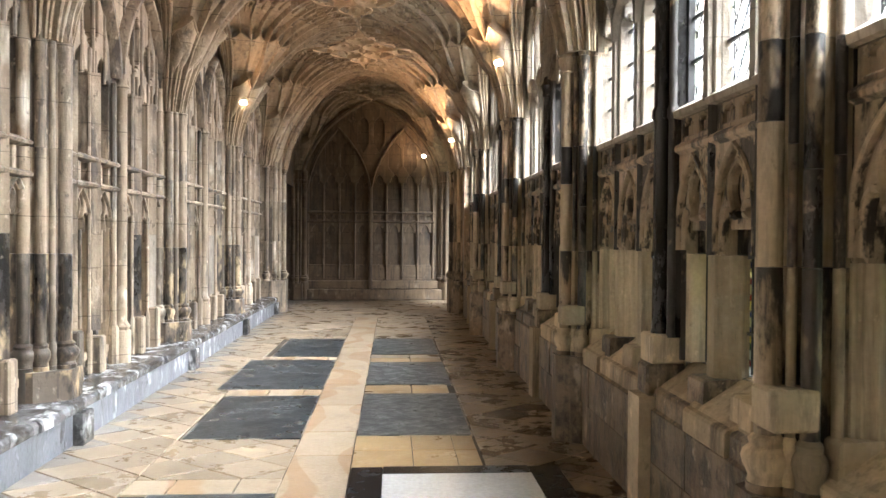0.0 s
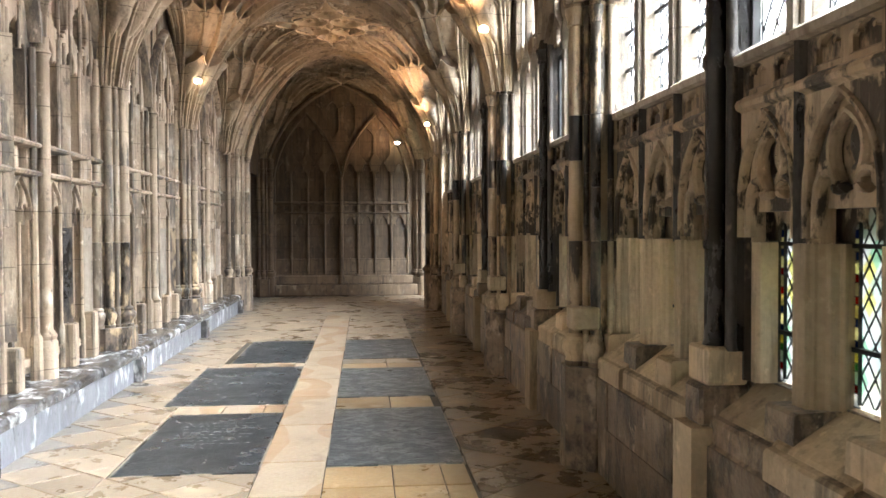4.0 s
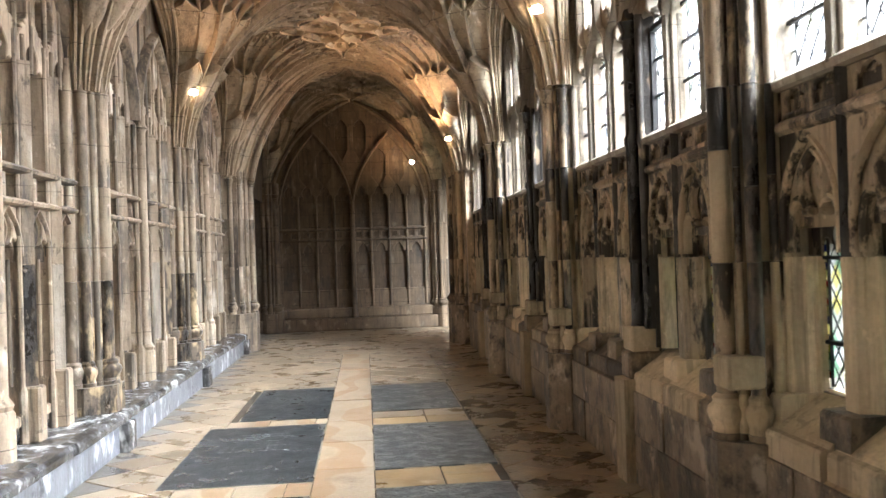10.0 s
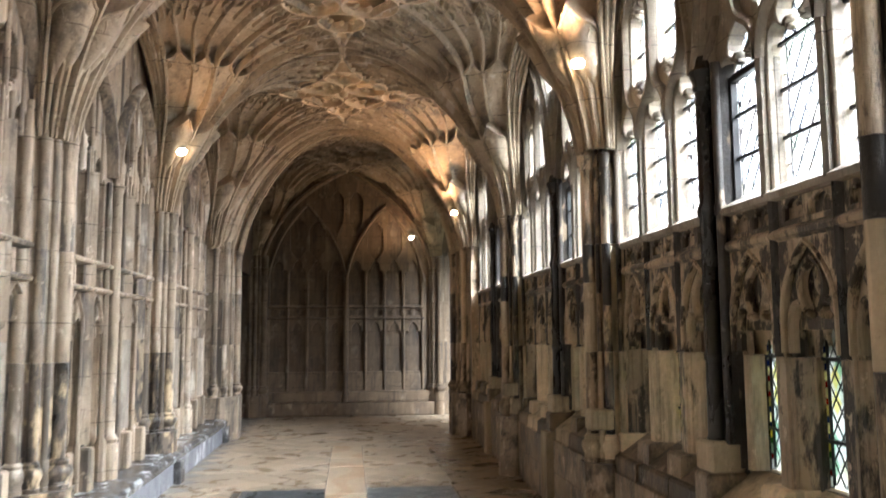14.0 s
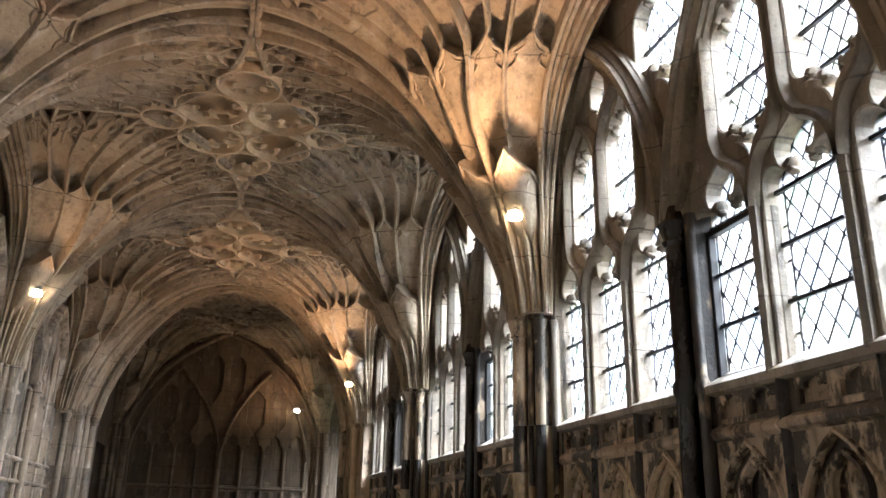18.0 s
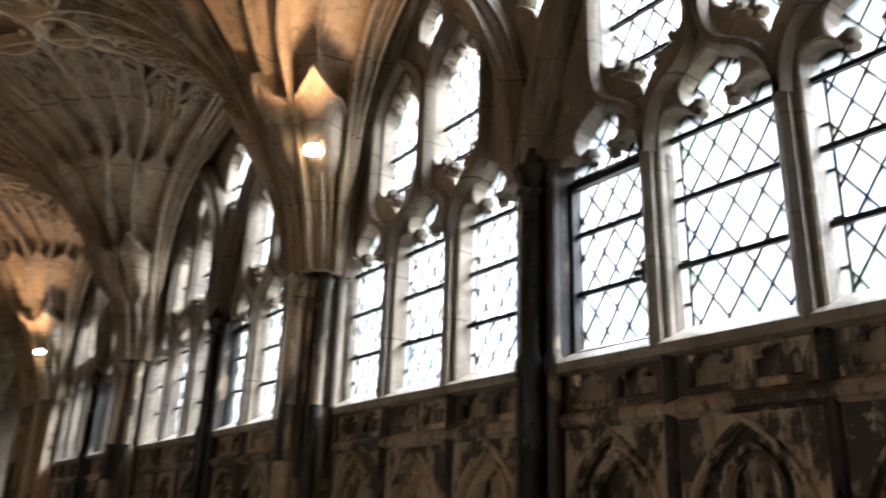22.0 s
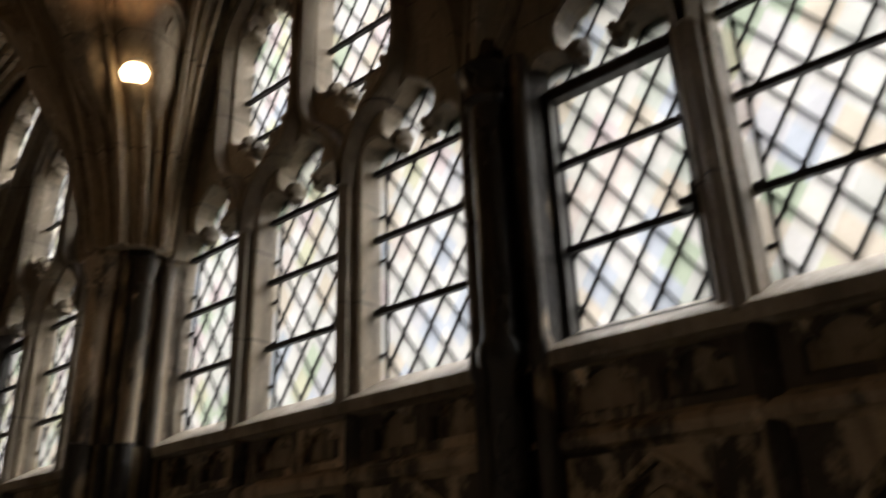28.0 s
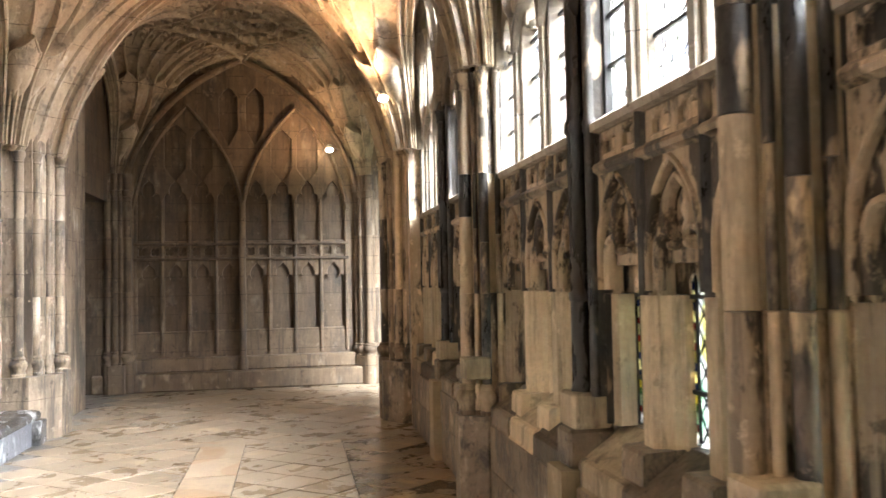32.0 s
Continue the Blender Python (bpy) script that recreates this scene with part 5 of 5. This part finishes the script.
def left_bay(name, y, seed):
    rng = random.Random(seed)
    wall = thing(name, "pale stone wall covered in blind tracery panels", "wall", pose(0, y, 0), kind="structure")
    part("blind_tracery", left_plate, None, wall, m=Matrix.Translation((-2.82, 0, 0)) @ ON_WALL)
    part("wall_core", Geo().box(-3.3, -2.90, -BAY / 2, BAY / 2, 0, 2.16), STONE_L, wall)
    # darker backing puts the shade of the upper recesses into the colour
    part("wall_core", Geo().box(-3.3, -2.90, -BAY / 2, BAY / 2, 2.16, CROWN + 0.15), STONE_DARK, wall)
    for s in (-1, 1):
        for c, w in LIGHTS:
            for d in (-0.105, 0.105):
                part("slot_carving", Geo().box(-2.89, -2.80, s * c + d - 0.016, s * c + d + 0.016, 1.99, 2.10, 0.006).box(-2.89, -2.82, s * c + d - 0.035, s * c + d + 0.035, 2.0, 2.03, 0.006), STONE_L, wall)
            hd = Geo()
            for arch, xx, tk in ((pointed(0.40, 1.58, 0.33), -2.742, 0.03), (lobed(0.375, 1.54, 0.33), -2.80, 0.03)):
                cur = shift(arch, s * c)
                hd.sweep([(xx, a, z) for a, z in cur], [Vector((1, 0, 0))] * len(cur), tk, tk * 0.9, 0.5)
            part("cusp_moulding", hd, STONE_L, wall, smooth=True)
            for e in (-1, 1):
                part("reed", Geo().lathe([(0.014, 0.72), (0.014, 1.56)], -2.80, s * c + e * 0.155, 8), STONE_L, wall, smooth=True)
                part("reed", Geo().lathe([(0.016, 2.19), (0.016, 2.80)], -2.755, s * c + e * 0.205, 8), STONE_L, wall, smooth=True)
            if rng.random() < 0.6:
                part("repair_slab", Geo().box(-2.905, -2.885, s * c - 0.19, s * c + 0.19, 0.50, 1.50, 0.004), STONE_NEW if rng.random() < 0.4 else STONE_PALE, wall, "pale replacement stone slab")
    for z in (1.935, 2.155):
        part("rail", Geo().run([(-2.75, z - 0.03), (-2.67, z - 0.015), (-2.66, z + 0.005), (-2.69, z + 0.025), (-2.75, z + 0.03)][::-1], -HALF + 0.1, HALF - 0.1), STONE_L, wall, "projecting moulded rail")
    for u in [s * v for s in (-1, 1) for v in (0.56, 1.065)]:
        prof = [(-2.75, u - 0.05), (-2.72, u - 0.045), (-2.69, u - 0.02), (-2.66, u), (-2.69, u + 0.02), (-2.72, u + 0.045), (-2.75, u + 0.05)]
        part("mullion", Geo().prism(prof, 0.70, 1.52), rng.choice((STONE_L, STONE_PALE, STONE_SOOT)), wall)
        part("mullion", Geo().prism(prof, 1.524, 2.9), STONE_L, wall)
        for e in (-1, 1):
            part("reed", Geo().lathe([(0.03, 0.33), (0.03, 0.68), (0.019, 0.72), (0.019, 3.1)], -2.735, u + e * 0.068, 8), STONE_L, wall, smooth=True)
        part("mullion_base", Geo().box(-2.77, -2.63, u - 0.06, u + 0.06, 0.33, 0.70 + rng.uniform(-0.05, 0.06), 0.015), STONE_L, wall)
    for i in range(-5, 6):
        if i:
            u = i * 0.262
            part("upper_roll", Geo().lathe([(0.021, 2.86), (0.021, 4.35 - 0.55 * abs(u))], -2.742, u, 8), STONE_L, wall, smooth=True)
    cs = Geo().lathe([(0.085, 0.33), (0.085, 0.62), (0.07, 0.64), (0.08, 0.67), (0.05, 0.72), (0.05, 2.84), (0.07, 2.88), (0.05, 2.92), (0.05, 3.0)], -2.67, 0, 12)
    part("centre_shaft", cs, STONE_L, wall, smooth=True)
    for s in (-1, 1):
        part("side_roll", Geo().lathe([(0.05, 0.33), (0.05, 0.66), (0.028, 0.70), (0.028, 2.9)], -2.71, s * 0.095, 8), STONE_L, wall, smooth=True)
        su = Geo()
        cur = bez((s * 0.04, 2.95), (s * 0.06, 3.55), (s * 0.80, 4.02), 12) + bez((s * 0.80, 4.02), (s * 1.40, 3.7), (s * 1.54, 2.9), 10)[1:]
        su.sweep([(-2.74, a, z) for a, z in cur], [Vector((1, 0, 0))] * len(cur), 0.11, 0.09)
        part("sub_arch", su, STONE_L, wall, smooth=True)
    return wall


def bench(y0, y1, seed):
    """A low stone seat along the wall, its slabs broken at each respond."""
    rng = random.Random(seed)
    ob = thing("stone_bench", "worn blue-grey stone bench along the panelled wall", "bench", pose(0, y0, 0), "wall benches")
    L, u = y1 - y0, 0.0
    part("front", Geo().box(-3.0, -2.44, 0.0, L, 0, 0.24, 0.006), RISER, ob)
    while u < L - 0.01:
        w = min(rng.uniform(0.7, 1.3), L - u)
        if L - u - w < 0.3:
            w = L - u
        j = rng.uniform(-0.012, 0.012)
        part("seat_slab", Geo().run([(-3.0, 0.24), (-2.47, 0.24), (-2.47, 0.334), (-3.0, 0.34)], u + 0.003, u + w - 0.003), BENCH, ob, "dark worn stone seat slab")
        part("nosing", Geo().run([(-2.469, 0.245), (-2.42, 0.24), (-2.385 + j, 0.255), (-2.38 + j, 0.30), (-2.40 + j, 0.325), (-2.469, 0.335)], u + 0.003, u + w - 0.003), BENCH, ob, "worn rounded nosing")
        u += w
    part("respond_foot", Geo().box(-3.0, -2.36, L - 0.10, L + 0.10, 0, 0.235, 0.01), BENCH, ob)
    return ob


for k in range(-2, 3):
    left_bay("wall_west_%d" % (k + 3), FIRST + BAY * (k + 0.5), 30 + k)
    bench(FIRST + BAY * k, min(FIRST + BAY * (k + 1), 15.86), 50 + k)
# ---- end of the walk ----
ecx, ehw = -0.69, 1.56                       # centre of the end wall's panelling, and half its width
eh, el = [], []
for s in (-1, 1):
    for i in range(4):
        c = ecx + s * (0.20 + 0.375 * i)
        el.append(light(c, 0.31, 0.84, 1.50, 0.31, cusp=0.24))
        for d in (-0.09, 0.09):
            eh.append(foiled(c + d, 1.99, 0.066, 4, 0.4))
        eh.append(light(c, 0.31, 2.15, 2.70, 0.33, ogee=1.0))
    for c, z1 in ((0.575, 3.80), (0.95, 3.86)):
        eh.append([(ecx + s * c, 3.02), (ecx + s * c - 0.15, 3.22)] + shift(head(0.30, z1 - 0.20, 0.20, cusp=0.37), ecx + s * c) + [(ecx + s * c + 0.15, 3.22)])
    eh.append([(ecx + s * 0.19, 3.56), (ecx + s * 0.19 - 0.13, 3.80)] + shift(head(0.26, 4.22, 0.20, cusp=0.37), ecx + s * 0.19) + [(ecx + s * 0.19 + 0.13, 3.80)])
    el.append(light(ecx + s * 1.76, 0.16, 0.86, 1.50, 0.2))
    eh.append(light(ecx + s * 1.76, 0.16, 2.15, 2.66, 0.22))
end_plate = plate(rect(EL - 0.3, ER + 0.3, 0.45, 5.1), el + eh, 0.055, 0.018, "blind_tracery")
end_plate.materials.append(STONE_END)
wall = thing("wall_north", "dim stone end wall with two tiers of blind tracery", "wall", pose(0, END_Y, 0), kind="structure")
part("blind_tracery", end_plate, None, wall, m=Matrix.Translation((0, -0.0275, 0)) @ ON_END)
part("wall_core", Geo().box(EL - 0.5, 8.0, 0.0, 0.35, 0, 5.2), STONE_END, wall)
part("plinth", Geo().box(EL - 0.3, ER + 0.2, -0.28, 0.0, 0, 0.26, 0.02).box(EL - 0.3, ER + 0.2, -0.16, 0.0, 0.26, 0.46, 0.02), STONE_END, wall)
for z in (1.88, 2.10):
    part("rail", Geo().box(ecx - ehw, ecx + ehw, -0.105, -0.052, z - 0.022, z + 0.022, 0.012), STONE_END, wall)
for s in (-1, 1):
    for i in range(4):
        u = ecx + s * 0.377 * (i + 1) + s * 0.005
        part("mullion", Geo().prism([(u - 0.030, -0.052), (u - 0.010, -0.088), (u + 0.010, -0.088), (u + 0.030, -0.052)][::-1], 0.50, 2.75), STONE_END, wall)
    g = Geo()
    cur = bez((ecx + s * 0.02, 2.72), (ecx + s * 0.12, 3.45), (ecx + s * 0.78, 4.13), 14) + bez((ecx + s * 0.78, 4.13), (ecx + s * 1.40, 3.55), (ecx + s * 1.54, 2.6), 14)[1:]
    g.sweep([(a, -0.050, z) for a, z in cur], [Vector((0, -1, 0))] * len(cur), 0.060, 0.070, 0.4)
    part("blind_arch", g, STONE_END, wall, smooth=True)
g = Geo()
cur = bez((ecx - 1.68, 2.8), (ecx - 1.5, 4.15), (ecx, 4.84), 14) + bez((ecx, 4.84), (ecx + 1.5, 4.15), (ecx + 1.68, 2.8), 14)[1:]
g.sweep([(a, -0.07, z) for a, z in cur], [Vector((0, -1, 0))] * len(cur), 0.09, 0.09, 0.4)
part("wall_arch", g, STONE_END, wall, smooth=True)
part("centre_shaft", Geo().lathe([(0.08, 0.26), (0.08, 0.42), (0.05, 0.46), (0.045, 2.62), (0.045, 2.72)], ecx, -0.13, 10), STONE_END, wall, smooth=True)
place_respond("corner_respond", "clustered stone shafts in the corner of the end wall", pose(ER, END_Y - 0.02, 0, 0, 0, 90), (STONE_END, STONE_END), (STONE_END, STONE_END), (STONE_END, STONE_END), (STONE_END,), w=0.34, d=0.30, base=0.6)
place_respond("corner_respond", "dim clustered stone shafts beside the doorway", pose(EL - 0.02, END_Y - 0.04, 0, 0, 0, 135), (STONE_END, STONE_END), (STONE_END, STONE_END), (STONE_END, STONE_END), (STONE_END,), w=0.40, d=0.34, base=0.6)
# side of the corner bay with a dark doorway
door = thing("doorway", "dark open doorway in the corner of the walk", "doorway", pose(-2.52, 18.72, 0), kind="structure")
part("jamb", Geo().box(-0.4, 0.0, -2.75, -0.66, 0, 5.2), STONE_L, door)
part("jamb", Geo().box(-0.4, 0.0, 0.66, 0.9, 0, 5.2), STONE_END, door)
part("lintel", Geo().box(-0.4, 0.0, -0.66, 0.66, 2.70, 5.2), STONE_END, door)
# passage lining, its darkness painted in rather than left to the light
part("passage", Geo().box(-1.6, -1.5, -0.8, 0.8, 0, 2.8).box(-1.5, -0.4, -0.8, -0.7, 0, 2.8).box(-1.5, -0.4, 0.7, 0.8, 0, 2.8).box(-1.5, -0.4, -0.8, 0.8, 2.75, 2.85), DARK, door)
# the next walk, round the corner
y0, y1 = CORNER_Y + 0.5, CORNER_Y + 0.75
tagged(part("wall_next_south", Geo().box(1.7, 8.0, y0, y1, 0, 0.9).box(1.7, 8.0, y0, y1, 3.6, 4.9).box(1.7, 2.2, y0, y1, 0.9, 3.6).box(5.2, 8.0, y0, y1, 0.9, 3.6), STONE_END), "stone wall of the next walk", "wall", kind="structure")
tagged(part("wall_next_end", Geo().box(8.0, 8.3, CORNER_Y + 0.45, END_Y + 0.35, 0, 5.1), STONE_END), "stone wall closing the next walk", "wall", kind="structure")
tagged(part("ceiling_8", Geo().box(ER + 0.3, 8.0, CORNER_Y + 0.45, END_Y + 0.35, 4.9, 5.1), STONE_VAULT), "plain vault of the next walk", "vault", kind="structure")
# wall behind the start
tagged(part("wall_south", Geo().box(-3.3, 1.7, RESPOND[0] - 0.3, RESPOND[0], 0, 5.05), STONE_L), "stone wall closing the walk", "wall", kind="structure")
tagged(part("wall_back_west", Geo().box(-3.3, -2.9, RESPOND[0], FIRST - 2 * BAY, 0, 5.05), STONE_L), "pale stone wall", "wall", kind="structure")

# ---- lamps ----


def spotlight(x, y, z, rz, power, aim=None):
    ob = thing("spotlight", "small lit warm spotlight on a metal bracket", "lamp", pose(x, y, z, 0, 0, rz), "vault spotlights")
    housing = part("housing", Geo().lathe([(0.0, 0.075), (0.025, 0.07), (0.04, 0.055), (0.045, 0.025), (0.043, 0.02), (0.0, 0.02)], 0, 0, 14), LAMP_BODY, ob, smooth=True)
    part("lens", Geo().lathe([(0.0, 0.024), (0.030, 0.021), (0.046, 0.008), (0.052, -0.010), (0.046, -0.028), (0.030, -0.036), (0.0, -0.040)], 0, 0, 14), LAMP_GLOW, housing, "glowing lens", smooth=True)
    part("bracket", Geo().box(0.03, 0.22, -0.008, 0.008, 0.02, 0.035, 0.003), LAMP_BODY, ob)
    data = bpy.data.lights.new("spotlight_bulb", "SPOT")
    data.energy, data.color, data.shadow_soft_size, data.spot_size, data.spot_blend = power, (1.0, 0.60, 0.33), 0.04, radians(144), 1.0
    bulb = new("spotlight_bulb", data)
    c, s = math.cos(radians(rz)), math.sin(radians(rz))
    aim = aim or (-1.45 * c, -1.45 * s - 1.05, 1.42)
    bulb.matrix_world = look((x - 0.10 * c, y - 0.10 * s - 0.18, z - 0.05), (x + aim[0], y + aim[1], z + aim[2]))


LAMP_W = 136.0
spotlight(1.015, 8.956, 3.485, 0, LAMP_W)
spotlight(-2.40, 12.20, 3.52, 180, LAMP_W * 0.18)
spotlight(0.97, 15.60, 3.415, 0, LAMP_W)
spotlight(0.58, 19.2, 3.46, 45, LAMP_W * 0.16, (-0.75, 0.35, 0.75))

# ---- floor ----
floor = tagged(part("floor", Geo().box(-3.3, 1.75, RESPOND[0] - 0.3, CORNER_Y - 0.3, -0.1, -0.012).box(-4.6, 8.3, CORNER_Y - 0.3, END_Y + 0.3, -0.1, -0.012), MORTAR), "worn tan flagstone floor", "floor", kind="structure")
tagged(part("ground", Geo().add([(-400, -400, -0.3), (400, -400, -0.3), (400, 400, -0.3), (-400, 400, -0.3)], [(0, 1, 2, 3)]), GRASS), "grass of the cloister garth", "ground", kind="structure")


def clip_poly(poly, x0, x1, y0, y1):
    for ax, lim, sgn in ((0, x0, 1), (0, x1, -1), (1, y0, 1), (1, y1, -1)):
        out = []
        for i, p in enumerate(poly):
            q = poly[i - 1]
            a, b = sgn * (p[ax] - lim), sgn * (q[ax] - lim)
            if (a >= 0) != (b >= 0):
                f = b / (b - a)
                out.append((q[0] + f * (p[0] - q[0]), q[1] + f * (p[1] - q[1])))
            if a >= 0:
                out.append(p)
        poly = out
        if len(poly) < 3:
            return []
    return poly


def slab_poly(poly, gap):
    c = (sum(p[0] for p in poly) / len(poly), sum(p[1] for p in poly) / len(poly))
    return [(c[0] + (x - c[0]) * (1 - gap), c[1] + (y - c[1]) * (1 - gap)) for x, y in poly]


rngf = random.Random(4)


def flag(poly, mat, z=0.0, name="flagstone", parent=floor, gap=0.008, label=""):
    if len(poly) < 3:
        return
    area = abs(sum(poly[i - 1][0] * poly[i][1] - poly[i][0] * poly[i - 1][1] for i in range(len(poly)))) / 2
    if area < 0.004:
        return
    low = slab_poly(poly, gap / math.sqrt(area))
    up = slab_poly(poly, (gap + 0.006) / math.sqrt(area))
    zz = z + rngf.uniform(-0.002, 0.002)
    g = Geo().prism(low, -0.02, zz - 0.004, low)
    g.prism(low, zz - 0.004, zz, up)
    return part(name, g, mat, parent, label)


# memorial slabs: column, y0, y1, x0, x1
SL, SR = -0.84, -0.43                       # edges of the cream strip at y = 6
ledgers = [(2.9, 4.76, -1.58, SL), (6.03, 7.68, -1.725, SL), (7.98, 9.90, -1.88, SL), (10.16, 11.96, -1.67, SL),
           (6.10, 7.75, SR, 0.46), (8.20, 9.72, SR, 0.46), (10.33, 11.95, SR, 0.45)]
for i, (y0, y1, x0, x1) in enumerate(ledgers):
    ob = thing("ledger_stone", "dark slate memorial slab set flush in the floor" if i < 4 else "worn grey slate memorial slab set in the floor", "memorial slab", None, "ledger stones")
    flag(rect(x0, x1, y0, y1), SLATE if i < 4 else SLATE_WORN, 0.004, "slab", ob, 0.02)
    edge = Geo()
    for ax0, ax1, ay0, ay1 in ((x0, x1, y0 - 0.004, y0 + 0.014), (x0, x1, y1 - 0.014, y1 + 0.004), (x0 - 0.004, x0 + 0.012, y0, y1), (x1 - 0.012, x1 + 0.004, y0, y1)):
        u = 0.0
        while u < 1.0:                       # crumbling bedding, broken here and there
            w = min(rngf.uniform(0.05, 0.22), 1.0 - u)
            if rngf.random() < 0.7:
                if ax1 - ax0 > 0.1:
                    edge.box(ax0 + (ax1 - ax0) * u, ax0 + (ax1 - ax0) * (u + w), ay0 + rngf.uniform(0, 0.006), ay1 - rngf.uniform(0, 0.006), -0.01, 0.003)
                else:
                    edge.box(ax0 + rngf.uniform(0, 0.005), ax1 - rngf.uniform(0, 0.005), ay0 + (ay1 - ay0) * u, ay0 + (ay1 - ay0) * (u + w), -0.01, 0.003)
            u += w
    tagged(part("bedding_edge", edge, PALE_MORTAR, ob, "crumbling pale bedding mortar"), kind="stuff")
    if i in (0, 1, 2, 3):
        row = Geo()
        for r in range(8):
            yy = y1 - 0.35 - r * 0.085
            if yy < y0 + 0.3:
                break
            wl = rngf.uniform(0.3, 0.6)
            xm, u = (x0 + x1) / 2, 0.0
            while u < wl:
                w = rngf.uniform(0.012, 0.04)
                row.box(xm - wl / 2 + u, xm - wl / 2 + u + w, yy, yy + 0.02, 0.0055, 0.0072)
                u += w + rngf.uniform(0.012, 0.04)
        tagged(part("inscription", row, LETTER, ob, "worn illegible inscription"), kind="stuff")
mon = thing("bordered_ledger_stone", "white marble memorial slab with a black border", "memorial slab")
flag(rect(-0.22, 0.74, 3.0, 5.10), WHITE_MARBLE, 0.006, "white_slab", mon, 0.004)
for r in (rect(-0.42, -0.22, 2.8, 5.26), rect(0.74, 0.94, 2.8, 5.26), rect(-0.22, 0.74, 5.10, 5.26), rect(-0.22, 0.74, 2.8, 3.0)):
    flag(r, BLACK_MARBLE, 0.006, "black_border", mon, 0.003)
# cream strip
y = -4.0
while y < 15.2:
    h = rngf.uniform(0.5, 1.1)
    if not 2.8 < y + h / 2 < 2.9:
        flag(rect(SL, SR, y, y + h), STRIP, 0.001, "strip_stone")
    y += h
# bands between the slabs
for y0, y1 in ((4.76, 5.05), (7.68, 7.98), (9.90, 10.16)):
    x = -1.75
    while x < SL - 0.05:
        w = min(rngf.uniform(0.25, 0.45), SL - x)
        flag(rect(x, x + w, y0, y1), STRIP, 0.0, "band_stone")
        x += w
for y0, y1 in ((5.27, 6.10), (7.75, 8.20), (9.72, 10.33)):
    x = SR
    while x < 0.40:
        w = min(rngf.uniform(0.25, 0.5), 0.45 - x)
        flag(rect(x, x + w, y0, (y0 + y1) / 2), FLAG_OCHRE, 0.0, "band_stone")
        flag(rect(x, x + w, (y0 + y1) / 2, y1), FLAG_OCHRE if rngf.random() < 0.6 else FLAG, 0.0, "band_stone")
        x += w


T = 0.44
REG = [(-2.6, -1.75, 2.0, 11.96), (-1.75, SL, 5.05, 6.03), (-2.6, SL, 11.96, 15.2), (0.47, 1.4, 2.0, 15.2), (SR, 0.47, 11.95, 15.2), (-3.0, 1.6, 15.2, 19.4), (-1.75, SL, -1, 2.9), (-2.6, -1.75, -1, 2.0), (SR, 0.47, -1, 2.8)]
for x0, x1, y0, y1 in REG:
    for i in range(-70, 70):
        for j in range(-70, 70):
            cx, cy = (i + j) * T * 0.62, (i - j) * T * 0.5
            if x0 - T < cx < x1 + T and y0 - T < cy < y1 + T:
                p = [(cx - T * 0.62, cy), (cx, cy - T * 0.5), (cx + T * 0.62, cy), (cx, cy + T * 0.5)]
                flag(clip_poly(p, x0, x1, y0, y1), FLAG_DARK if x0 > 0.4 else FLAG_GREY if cx < -2.2 else FLAG, 0.0, "flagstone", floor, 0.007 if x0 > 0.4 else 0.011)
